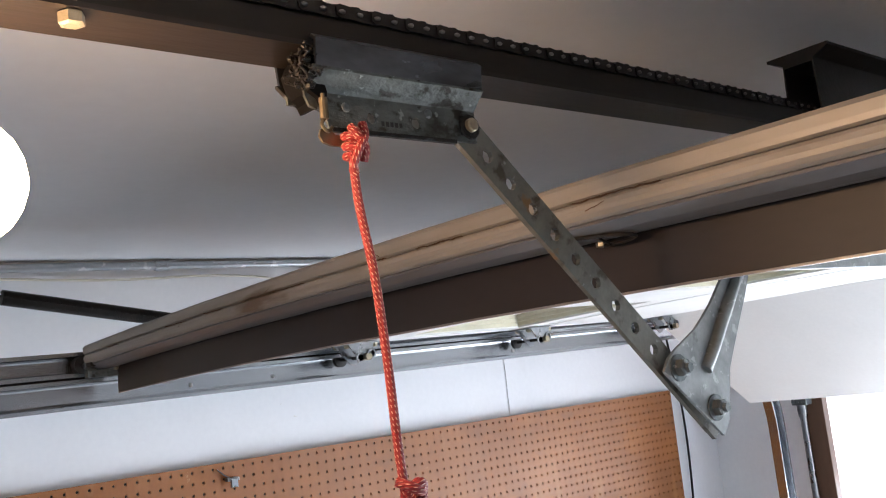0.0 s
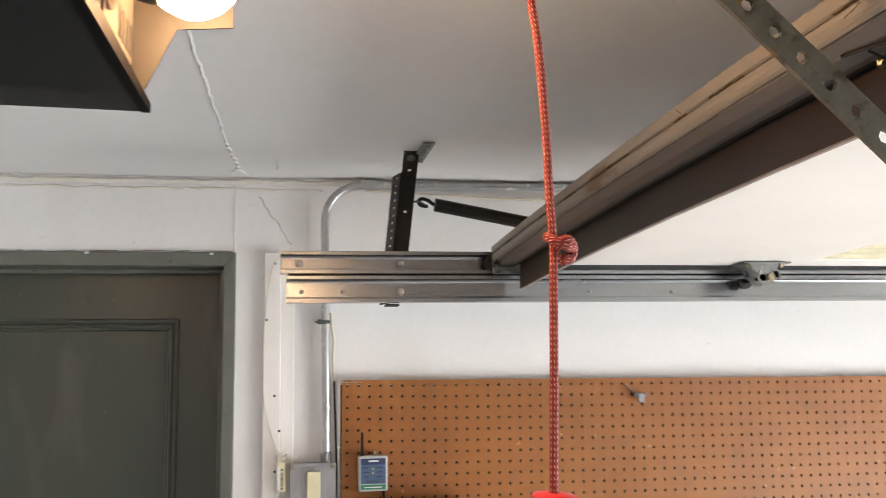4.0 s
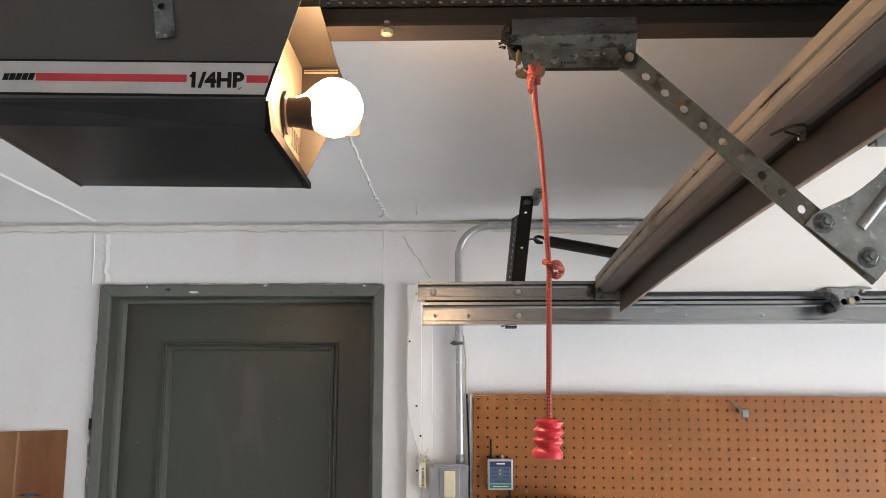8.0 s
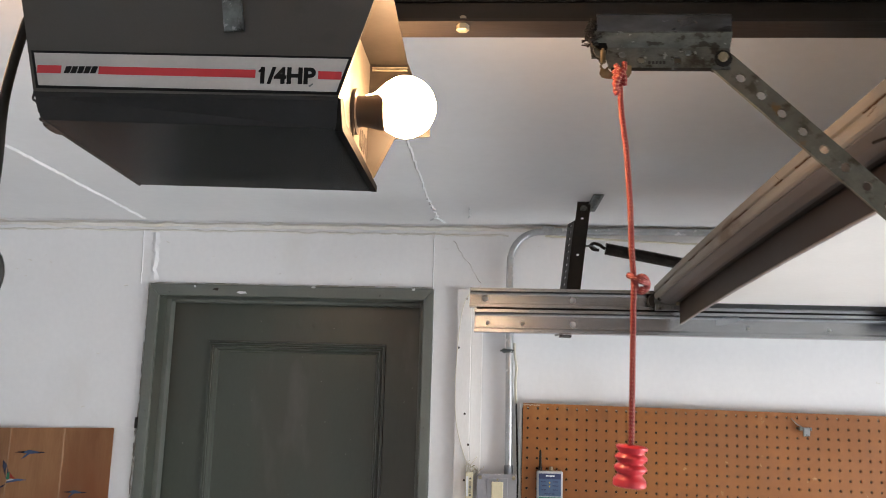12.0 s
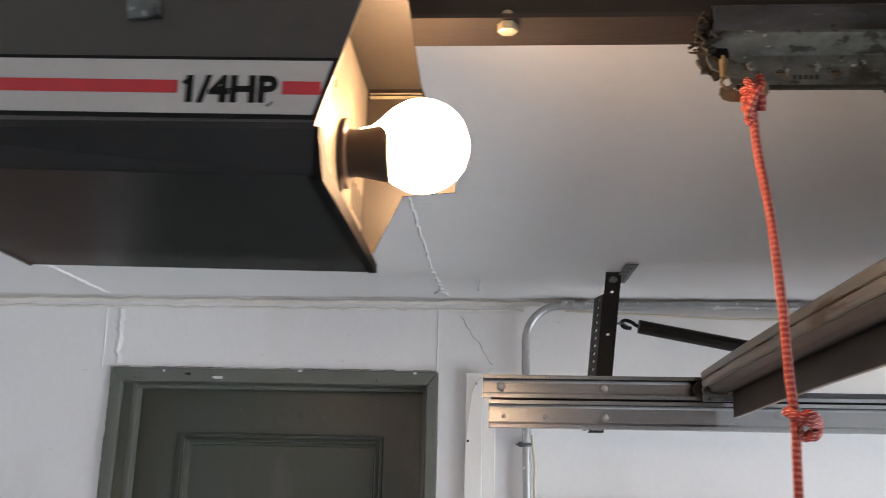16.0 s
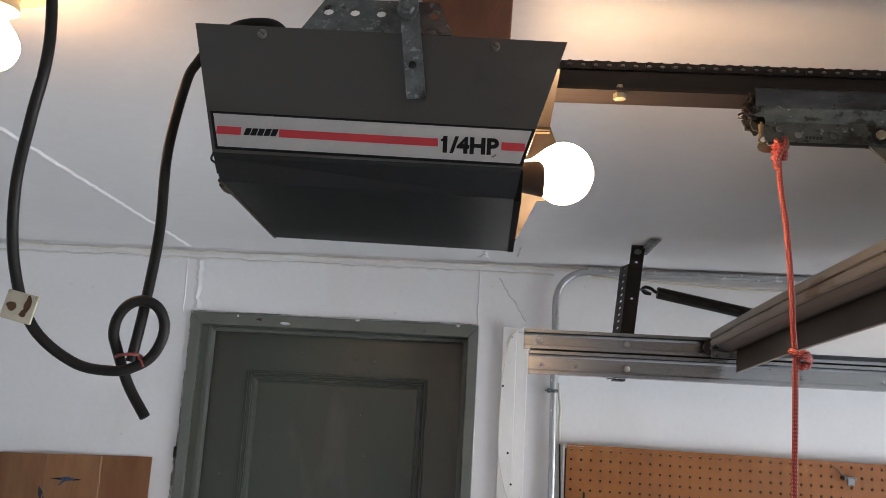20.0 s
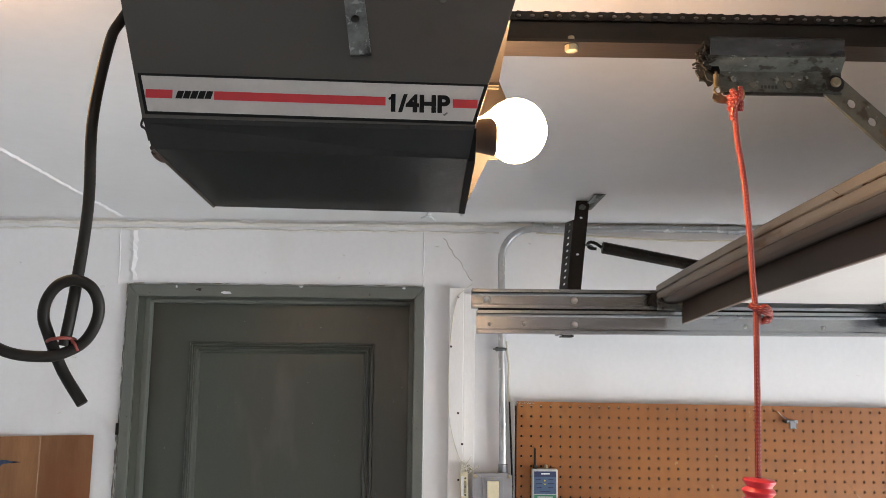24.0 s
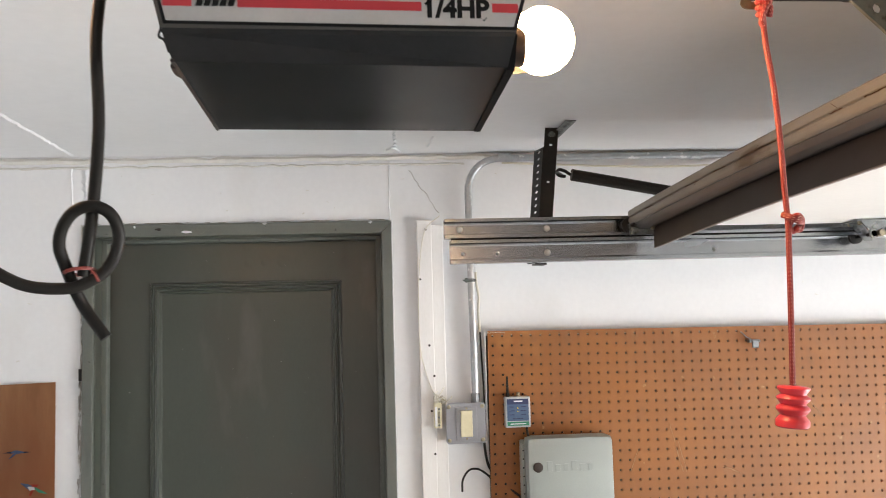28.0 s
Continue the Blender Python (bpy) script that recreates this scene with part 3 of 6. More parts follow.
box(bm, DL + 0.002, PX0, SY, SY + 0.04, 0.005, 2.066), box(bm, PX1, DR - 0.002, SY, SY + 0.04, 0.005, 2.066)
for a, b in rails:
    box(bm, PX0, PX1, SY, SY + 0.04, max(a, 0.005), b)
slab = part("slab", bm, "door", door)
# Reveal in the door's colour, darker than the frame's face.
for b in ((DL, DL + 0.0012, 0.0, 0.055, 0.0, DT), (DR - 0.0012, DR, 0.0, 0.055, 0.0, DT), (DL + 0.0012, DR - 0.0012, 0.0, 0.055, DT - 0.0012, DT)):
    part("jamb_lining", boxes(b), "door", door, "thin lining inside the frame, darker than its face")
for a, b in ((0.22, 0.86), (1.02, 1.952)):
    part("door_panel", boxes((PX0, PX1, SY + 0.014, SY + 0.03, a, b)), "door", door)
    bm = bmesh.new()
    prev = None
    for o, d in ((0.0, 0.0), (0.002, -0.006), (0.007, -0.007), (0.009, -0.001), (0.012, 0.000), (0.014, -0.004), (0.018, -0.003), (0.021, 0.006), (0.026, 0.008), (0.028, 0.0135)):
        ring = [bm.verts.new((x, SY + d, z)) for x, z in ((PX0 + o, a + o), (PX1 - o, a + o), (PX1 - o, b - o), (PX0 + o, b - o))]
        if prev:
            for k in range(4):
                bm.faces.new((prev[k], prev[(k + 1) % 4], ring[(k + 1) % 4], ring[k]))
        prev = ring
    part("panel_moulding", bm, "door", door)
for x, r in ((-0.385, 0.010), (-0.342, 0.008), (-0.296, 0.010)):
    bm = bmesh.new()
    turned(bm, [(0, r * 1.4), (-0.0003, r), (-0.0006, r * 0.5), (-0.0007, r * 0.1)], (x, SY, 2.004), "y", 20)
    part("filled_mark", bm, "door", door, smooth=True)
part("strike_plate", boxes((-0.797, -0.789, -0.014, 0.0, 1.705, 1.735), bevel=0.001), "railbrown", door, "rusty strike plate")
bm = bmesh.new()
wobble_strip(bm, (-0.7915, 0, 0.6), (-0.7915, 0, 2.10), 0.004, -0.003, 110, 21, 0.0014, (0, 1, 0))
wobble_strip(bm, (0.0015, 0, 0.6), (0.0015, 0, 2.10), 0.003, -0.003, 110, 22, 0.0012, (0, 1, 0))
wobble_strip(bm, (-0.79, 0, 2.1015), (0.0, 0, 2.1015), 0.0035, -0.003, 70, 23, 0.0012, (0, 1, 0))
solo("trim", bm, "wall", "ragged white paint edge round the door frame", "paint edge", kind="structure")
rnd = random.Random(24)
bm = bmesh.new()
for k in range(70):
    z = rnd.uniform(1.25, 2.1) if k % 3 else rnd.uniform(1.4, 1.75)
    o = rnd.uniform(0.0, 0.007) * (1 if k % 3 == 0 else 0.25)
    wobble_strip(bm, (-0.7935 - o, 0, z), (-0.7940 - o, 0, z + rnd.uniform(0.006, 0.04)), rnd.uniform(0.001, 0.0032), -0.0034, 4, k, 0.0008, (0, 1, 0))
for k in range(30):
    x = rnd.uniform(-0.78, -0.02)
    wobble_strip(bm, (x, 0, 2.1035), (x + rnd.uniform(0.01, 0.03), 0, 2.1035), 0.0022, -0.0034, 4, k + 40, 0.0008, (0, 1, 0))
solo("trim", bm, "crack", "dark chips along the door frame edge", "paint chip", kind="structure")
for x, z, w, m in ((-0.600, 2.086, 0.016, "dark"), (-0.527, 2.079, 0.030, "white"), (-0.055, 2.096, 0.010, "white"), (-0.49, 2.0775, 0.022, "casing"), (-0.33, 2.097, 0.012, "white"), (-0.66, 2.093, 0.008, "white")):
    q = Vector((x, -0.0122, z))
    pts = [(x + w * 0.5 * math.cos(a) * rnd.uniform(0.6, 1.2), z + 0.0035 * math.sin(a) * rnd.uniform(0.5, 1.3)) for a in (j * 2 * math.pi / 9 for j in range(9))]
    part("paint_flake", prism(bmesh.new(), pts, "y", -0.0132, -0.0121), m, door)

# ---- pegboard ----
peg = thing("pegboard", (1.47, -0.012, 0.68), "orange-brown perforated hardboard fixed to the wall", "pegboard")
tilt = math.atan2(-0.020, 2.44)
raw("sheet", perforated(96, 44, 0.0254, 0.0254, 0.0034, 0.006, basis((0.236, -0.026, 0.684), (math.cos(tilt), 0, math.sin(tilt)), (-math.sin(tilt), 0, math.cos(tilt)))), "peg", peg)
# Near-black sheet gives the holes their shade by colour.
part("hole_shade_sheet", prism(bmesh.new(), [(0.243, 0.70), (2.66, 0.70), (2.66, 1.770), (0.243, 1.790)], "y", -0.0120, -0.0005), "dark", peg, "near-black sheet standing in for the shade behind the holes")
bm = bmesh.new()
wobble_strip(bm, (0.2370, -0.0262, 1.50), (0.2370, -0.0262, 1.797), 0.0022, -0.0008, 60, 31, 0.0010, (0, 1, 0))
wobble_strip(bm, (0.238, -0.0262, 1.7975), (0.29, -0.0262, 1.7970), 0.0012, -0.0008, 60, 32, 0.0012, (0, 1, 0))
part("paint_smear", bm, "board", peg, "white paint smeared on the edge")
for k, (x, z, dx, dz) in enumerate(((0.722, 1.545, 0.030, -0.125), (0.742, 1.500, 0.020, -0.080), (0.632, 1.480, -0.020, -0.055), (1.105, 1.60, 0.03, -0.04), (0.86, 1.43, 0.05, -0.02))):
    part("scratch", wobble_strip(bmesh.new(), (x, -0.0262, z), (x + dx, -0.0262, z + dz), 0.0014, -0.0004, 10, 60 + k, 0.0012, (0, 1, 0)), "crease", peg, "pale scratch")
bm = boxes((0.945, 0.975, -0.042, -0.0265, 1.752, 1.760), (0.952, 0.968, -0.048, -0.040, 1.738, 1.757), bevel=0.001)
tube(bm, [(0.928, -0.028, 1.782), (0.94, -0.034, 1.768), (0.955, -0.040, 1.758)], 0.0016, 6)
solo("spring_clip", bm, "galv", "small metal spring clip stuck into the pegboard", "clip")

# ---- garage door tracks ----
def channel(z0, z1, yb, yf, t=0.0018, lip=0.007, r=0.011):
    """The section of a rolled track, with rounded inner corners: y, z."""
    e = 1 if yf > yb else -1
    out = [(yf, z0 + lip), (yf, z0), (yb, z0), (yb, z1), (yf, z1), (yf, z1 - lip), (yf - e * t, z1 - lip), (yf - e * t, z1 - t)]
    bend = [(math.sin(k * math.pi / 12), math.cos(k * math.pi / 12)) for k in range(7)]
    out += [(yb + e * (t + r - r * a), z1 - t - r + r * b) for a, b in bend]
    out += [(yb + e * (t + r - r * a), z0 + t + r - r * b) for a, b in bend[::-1]]
    return out + [(yf - e * t, z0 + t), (yf - e * t, z0 + lip)]


def sweep(bm, section, stations):
    """A section (y, z) carried along stations (x, z shift, turn about y)."""
    rings = []
    for x, z, a, zc in stations:
        rings.append([bm.verts.new((x + math.sin(a) * (q - zc), p, z + math.cos(a) * (q - zc))) for p, q in section])
    n = len(section)
    for i in range(len(rings) - 1):
        for k in range(n):
            bm.faces.new((rings[i][k], rings[i][(k + 1) % n], rings[i + 1][(k + 1) % n], rings[i + 1][k]))
    bm.faces.new(rings[0]), bm.faces.new(rings[-1][::-1])
    return bm


def track(yb, yf, x0, mirror=False):
    th = thing("garage_door_track", (x0, yb, 1.957), "double galvanised steel track hung below the ceiling", "door track", "garage door tracks")
    part("upper_rail", sweep(bmesh.new(), channel(2.014, 2.058, yb, yf), [(x0 - 0.012, 2.036, 0, 2.036), (2.30, 2.040, 0, 2.036)]), "track", th)
    e = -1 if yf < yb else 1
    # Black strip fills the slot between the rails with painted shade.
    part("slot_shade_strip", boxes((x0 + 0.004, 2.30, min(yb, yb - e * 0.003) , max(yb, yb - e * 0.003), 2.004, 2.0165)), "webblack", th)
    zc = 1.980
    st = [(x0, zc, 0, zc), (2.44, zc + 0.006, 0, zc)]
    R = 0.36
    for k in range(1, 13):
        a = k / 12 * math.pi / 2
        st.append((2.44 + R * math.sin(a), zc + 0.006 - R + R * math.cos(a), a, zc))
    st.append((2.44 + R, 0.02, math.pi / 2, zc))
    part("lower_rail", sweep(bmesh.new(), channel(1.957, 2.0095, yb, yf), st), "track", th)
    s = 1 if yf > yb else -1
    for x, z in ((x0 + 0.024, 2.036), (x0 + 0.226, 2.036), (x0 + 0.03, 1.98), (x0 + 0.11, 1.98), (x0 + 0.226, 1.98), (x0 + 0.62, 1.98), (x0 + 0.80, 1.98), (x0 + 1.5, 1.98)):
        bm = bmesh.new()
        big = abs(x - x0 - 0.226) < 1e-6 or abs(x - x0 - 0.024) < 1e-6
        q = 1.25 if big else 0.75
        turned(bm, [(0, 0.0062 * q), (s * 0.003 * q, 0.0055 * q), (s * 0.005 * q, 0.003 * q)], (x, yb - 0.0018 if s < 0 else yb + 0.0018, z), "y", 12)
        part("rivet", bm, "zincbolt", th, smooth=True)
    return th


track(-0.335, -0.367, 0.122)
track(-2.865, -2.833, 0.122)

hang = thing("track_hanger", (0.36, -0.30, 1.95), "black perforated steel strap from ceiling to track", "hanger")
raw("strap", perforated(1, 18, 0.032, 0.01815, 0.0031, 0.003, basis((0.3215, -0.331, 1.960), (1, 0, 0), (0.125, 0.10, 1)), solid=lambda i, j: j not in (10, 15), hx=1.25), "blacksteel", hang)
raw("strap_flange", perforated(1, 17, 0.050, 0.0163, 0.0036, 0.003, basis((0.3095, -0.285, 1.958), (0.25, -1, 0.0), (0.115, 0.10, 1)), hx=2.7), "blacksteel", hang)
raw("ceiling_angle", perforated(1, 14, 0.025, 0.0115, 0.0028, 0.002, basis((0.3900, -0.388, CZ - 0.003), (1, 0.05, 0), (-0.03, 1, -0.02)), hx=2.8), "galvdull", hang, "slotted galvanised angle under the ceiling")
bm = bmesh.new()
bolt(bm, (0.376, -0.300, 2.262), "y", 0.006)
part("bolt", bm, "galvdull", hang)
part("tail", boxes((0.318, 0.345, -0.338, -0.30, 1.9525, 1.9565)), "blacksteel", hang)

spring = thing("extension_spring", (0.39, -0.24, 2.10), "long black coiled extension spring hooked to the hanger", "spring")
A, Bp = Vector((0.435, -0.237, 2.177)), Vector((2.2, -0.25, 1.85))
d = (Bp - A).normalized()
s1 = d.orthogonal().normalized()
s2 = d.cross(s1)
L0 = 0.9
turns = 280
part("coil", tube(bmesh.new(), [A + d * (L0 * k / (turns * 8)) + 0.0135 * (math.cos(k * math.pi / 4) * s1 + math.sin(k * math.pi / 4) * s2) for k in range(turns * 8 + 1)], 0.0017, 5), "blacksteel", spring, smooth=True)
part("core", tube(bmesh.new(), [A, A + d * L0], 0.0141, 16), "blacksteel", spring, smooth=True)
hookpts = [A - d * 0.002, A - d * 0.010 + s1 * 0.006] + [A - d * 0.024 + 0.0145 * (math.cos(a) * d * 0.9 + math.sin(a) * s1) for a in (0.9, 2.0, 3.1, 4.2, 5.4)]
part("hook", tube(bmesh.new(), smooth_line(hookpts, 5), 0.0040, 8), "blacksteel", spring, smooth=True)
part("link", tube(bmesh.new(), smooth_line([(0.372, -0.262, 2.172), (0.385, -0.252, 2.180), (0.402, -0.244, 2.181), (0.412, -0.240, 2.176)], 4), 0.0024, 6), "galvdull", spring)
part("cable", tube(bmesh.new(), [A + d * L0, (1.5, -0.25, 2.03), (2.5, -0.25, 2.035)], 0.0016, 6), "galvdull", spring)

# ---- garage door, open, lying under the ceiling ----
def bow(y):
    return 0.026 * (1 - ((y + 1.6) / 1.2) ** 2)


def bent(bm):
    for v in bm.verts:
        v.co.z += bow(v.co.y)
    return bm


def cuts(n, a, b):
    return [a + (b - a) * k / n for k in range(n + 1)]


gd = thing("garage_door", (0.55, -1.6, 2.02), "open white sectional garage door lying on its tracks", "garage door")
Y0, Y1 = -2.805, -0.395
REC = [(-0.86, -0.46), (-1.46, -1.05), (-2.15, -1.74), (-2.74, -2.34)]


def section(x0, x1, REC):
    """One section: a white slab, with sunk fields in cream borders where it has any."""
    bm = bmesh.new()
    a, b = x0 + 0.10, x1 - 0.085
    ys = sorted([Y0, Y1] + [v for r in REC for v in r])
    for i in range(len(ys) - 1):
        sunk = any(abs(ys[i] - r[0]) < 1e-6 for r in REC)
        for u, v in zip(cuts(4, ys[i], ys[i + 1]), cuts(4, ys[i], ys[i + 1])[1:]):
            if sunk:
                box(bm, x0 + 0.002, a, u, v, 2.030, 2.066), box(bm, b, x1 - 0.002, u, v, 2.030, 2.066), box(bm, a, b, u, v, 2.058, 2.066)
            else:
                box(bm, x0 + 0.002, x1 - 0.002, u, v, 2.030, 2.066)
    bmesh.ops.remove_doubles(bm, verts=bm.verts[:], dist=1e-5)
    borders = []
    for r in REC:
        for k in range(3):
            o, z = 0.012 * k, 2.034 + 0.008 * k
            c = bmesh.new()
            for u, v in zip(cuts(4, r[0] + o, r[1] - o), cuts(4, r[0] + o, r[1] - o)[1:]):
                box(c, a + o, a + o + 0.012, u, v, z, 2.0595), box(c, b - o - 0.012, b - o, u, v, z, 2.0595)
            box(c, a + o, b - o, r[0] + o, r[0] + o + 0.012, z, 2.0595), box(c, a + o, b - o, r[1] - o - 0.012, r[1] - o, z, 2.0595)
            borders.append(c)
    return bm, borders


def tilted(bm, x, z, ang):
    bmesh.ops.rotate(bm, verts=bm.verts[:], cent=(x, 0, z), matrix=Matrix.Rotation(ang, 3, "Y"))
    return bm


XS = [0.590, 1.075, 1.615, 2.155, 2.695]
for i in range(4):
    body, borders = section(XS[i], XS[i + 1], REC if i == 1 else [])
    lean = radians(34) if i == 3 else 0.0
    def fix(b):
        bent(b)
        return tilted(b, XS[3], 2.05, lean) if lean else b
    pan = part("door_section", fix(body), "panel", gd)
    if not borders:
        continue
    joined = bmesh.new()
    for c in borders:
        me = bpy.data.meshes.new("border")
        c.to_mesh(me)
        c.free()
        joined.from_mesh(me)
        bpy.data.meshes.remove(me)
    part("panel_border", fix(joined), "cream", pan, "stepped cream border round the sunk fields")

# weathered top edge of the door and the brown angle that stiffens it


def strip(sec, name, m, label="", y0=None, y1=None):
    bm = bmesh.new()
    yy = cuts(10, Y0 if y0 is None else y0, Y1 if y1 is None else y1)
    rings = [[bm.verts.new((p, y, q + bow(y))) for p, q in sec] for y in yy]
    n = len(sec)
    for i in range(len(rings) - 1):
        for k in range(n):
            bm.faces.new((rings[i][k], rings[i][(k + 1) % n], rings[i + 1][(k + 1) % n], rings[i + 1][k]))
    bm.faces.new(rings[0]), bm.faces.new(rings[-1][::-1])
    return part(name, bm, m, gd, label)


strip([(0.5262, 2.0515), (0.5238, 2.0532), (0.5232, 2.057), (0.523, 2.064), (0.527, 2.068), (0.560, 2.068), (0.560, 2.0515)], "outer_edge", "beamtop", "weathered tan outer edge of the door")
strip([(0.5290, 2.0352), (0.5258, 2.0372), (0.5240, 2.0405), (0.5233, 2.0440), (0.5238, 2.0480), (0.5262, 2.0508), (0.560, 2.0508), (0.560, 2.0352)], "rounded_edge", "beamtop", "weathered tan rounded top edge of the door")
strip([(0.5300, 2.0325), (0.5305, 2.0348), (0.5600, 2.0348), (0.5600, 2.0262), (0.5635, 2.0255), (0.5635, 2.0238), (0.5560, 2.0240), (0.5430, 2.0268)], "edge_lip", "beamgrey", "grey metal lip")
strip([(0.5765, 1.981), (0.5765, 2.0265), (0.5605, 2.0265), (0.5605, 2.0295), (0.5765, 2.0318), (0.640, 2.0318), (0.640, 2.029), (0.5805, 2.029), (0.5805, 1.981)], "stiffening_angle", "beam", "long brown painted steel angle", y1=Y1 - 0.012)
# Highlight along the angle's bottom edge, laid on as a paler strip.
strip([(0.5760, 1.9790), (0.5760, 1.9808), (0.5810, 1.9808), (0.5810, 1.9790)], "edge_highlight", "edgelight", "pale strip painted as the highlight on the angle's lower edge", y1=Y1 - 0.012)
for yy in (-0.42, -1.533, -2.1, -2.7):
    bm = bmesh.new()
    turned(bm, [(0, 0.0062), (-0.0012, 0.0062), (-0.0014, 0.0046), (-0.0062, 0.0044), (-0.0070, 0.003)], (0.5702, yy, 2.0265 + bow(yy)), "z", 6)
    part("bolt", bm, "brass", gd)
bm = tube(bmesh.new(), smooth_line([(0.540, -1.530, 2.0525), (0.543, -1.550, 2.0510), (0.549, -1.572, 2.0490), (0.557, -1.578, 2.0470), (0.563, -1.562, 2.0455), (0.566, -1.540, 2.0455)], 6), 0.0016, 8)
tube(bm, [(0.546, -1.552, 2.0490), (0.563, -1.548, 2.0450)], 0.0011, 6)
part("wire_scrap", bm, "blacksteel", gd, "bent scrap of black wire")


def roller(x, y, z, s):
    """A roller with its hinge plate and bolts."""
    h = new("hinge")
    h.location = Vector((x, y, z)) - ORIGIN[gd.name]
    h.parent = gd
    ORIGIN[h.name] = Vector((x, y, z))
    bm = bmesh.new()
    turned(bm, [(-0.006, 0.010), (-0.005, 0.0155), (0.0, 0.013), (0.005, 0.0155), (0.006, 0.010)], (x, y + s * 0.045, z), "y", 20)
    turned(bm, [(-0.05, 0.004), (0.05, 0.004)], (x, y, z), "y", 10)
    part("roller", bm, "blacksteel", h, smooth=True)
    bm = bmesh.new()
    prism(bm, [(x - 0.045, z + 0.029), (x - 0.014, z - 0.006), (x - 0.006, z - 0.014), (x + 0.008, z - 0.014), (x + 0.016, z - 0.004), (x + 0.030, z + 0.029)], "y", y - s * 0.005 - 0.0015, y - s * 0.005 + 0.0015)
    prism(bm, [(x - 0.040, z + 0.029), (x - 0.012, z - 0.008), (x + 0.010, z - 0.010), (x + 0.026, z + 0.029)], "y", y - s * 0.05 - 0.0015, y - s * 0.05 + 0.0015)
    box(bm, x - 0.05, x + 0.05, y - 0.055, y + 0.015, z + 0.0280, z + 0.0308)
    part("plate", bm, "galv", h)
    for dx, dz in ((-0.013, -0.001), (0.016, 0.006)):
        bm = bmesh.new()
        turned(bm, [(0.0, 0.0105), (-s * 0.004, 0.0105), (-s * 0.004, 0.0070), (0.0, 0.0070)], (x + dx, y - s * 0.0515, z + dz), "y", 16)
        ring = part("bushing", bm, "galv", h)
    bm = bmesh.new()
    for dx in (-0.036, 0.036):
        for dy in (-0.04, 0.0):
            turned(bm, [(0, 0.007), (-0.006, 0.006), (-0.008, 0.003)], (x + dx, y + dy, z + 0.0280), "z", 6)
    turned(bm, [(-0.012, 0.0075), (0.0, 0.0075)], (x, y - s * 0.055, z), "y", 12)
    part("bolt", bm, "brass", h)


for x, z in ((XS[1], 1.999), (XS[2], 1.999), (XS[3], 2.0)):
    roller(x, -0.405, z, 1)
    roller(x, -2.795, z, -1)
bm = bmesh.new()
turned(bm, [(-0.012, 0.010), (-0.011, 0.0165), (0.0, 0.0135), (0.011, 0.0165), (0.012, 0.010)], (0.531, -0.362, 2.036), "y", 20)
turned(bm, [(-0.05, 0.005), (0.015, 0.005)], (0.531, -0.372, 2.034), "y", 10)
part("top_roller", bm, "blacksteel", gd, "black top roller in the upper rail", smooth=True)

bm = boxes((0.524, 0.578, -0.412, -0.394, 2.0105, 2.0235), (0.524, 0.545, -0.398, -0.3945, 2.0235, 2.046), bevel=0.0015)
bolt(bm, (0.560, -0.412, 2.017), "y", 0.0045, 0.004)
part("top_bracket", bm, "galvdull", gd, "dull steel bracket of the top roller")

rnd = random.Random(63)
for k in range(4):
    y = -0.80 - 0.25 * k + rnd.uniform(-0.03, 0.03)
    z0, z1 = rnd.choice(((2.0525, 2.0645), (2.0400, 2.0490)))
    z0 += rnd.uniform(0, 0.005)
    bm = wobble_strip(bmesh.new(), (0.5233, y, z0 + bow(y)), (0.5232, y + rnd.uniform(-0.02, 0.02), min(z1, z0 + rnd.uniform(0.003, 0.009)) + bow(y)), 0.0009, -0.0004, 6, k, 0.0004, (1, 0, 0))
    part("paint_crack", bm, "rust", gd, "brown crack in the weathered paint")
for k in range(7):
    y = -0.55 - 0.17 * k + rnd.uniform(-0.05, 0.05)
    bm = wobble_strip(bmesh.new(), (0.5262, y, 2.0512 + bow(y)), (0.5262, y - rnd.uniform(0.03, 0.09), 2.0512 + bow(y)), 0.0014, -0.0026, 14, 20 + k, 0.0007, (1, 0, 0))
    part("rust_line", bm, "rust", gd, "rust along the seam of the edge")

# stiffening bars behind the arm bracket
bm = boxes((0.648, 1.01, -1.5665, -1.5635, 2.032, 2.056), (0.648, 1.01, -1.5635, -1.545, 2.0532, 2.056), bevel=0.0008)
part("stiffener", bm, "galvlight", gd, "dull galvanised stiffening bar")
bm = boxes((0.60, 0.862, -1.6315, -1.6285, 2.010, 2.034), (0.60, 0.862, -1.652, -1.6315, 2.0312, 2.034), bevel=0.0008)
part("stiffener", bm, "galvlight", gd, "dull galvanised stiffening bar")
arm_y = -1.590
bm = bmesh.new()
prism(bm, [(0.543, 1.943), (0.550, 1.952), (0.560, 1.958), (0.588, 1.971), (0.601, 1.980), (0.614, 1.990), (0.632, 2.007), (0.650, 2.030), (0.686, 2.030), (0.676, 2.014), (0.664, 1.994), (0.649, 1.972), (0.635, 1.951), (0.627, 1.938), (0.621, 1.916), (0.617, 1.901), (0.606, 1.889)], "y", arm_y - 0.007, arm_y - 0.0045)
prism(bm, [(0.625, 2.036), (0.625, 2.030), (0.70, 2.030), (0.70, 2.036)], "y", arm_y - 0.03, arm_y + 0.03)
brk = part("arm_bracket", bm, "galvlight", gd, "galvanised gusset bracket with a pressed rib")
part("rib", tube(bmesh.new(), smooth_line([(0.594, arm_y - 0.0065, 1.940), (0.608, arm_y - 0.008, 1.957), (0.633, arm_y - 0.008, 1.986), (0.661, arm_y - 0.0065, 2.016)], 4), 0.0055, 10), "galvlight", brk, smooth=True)

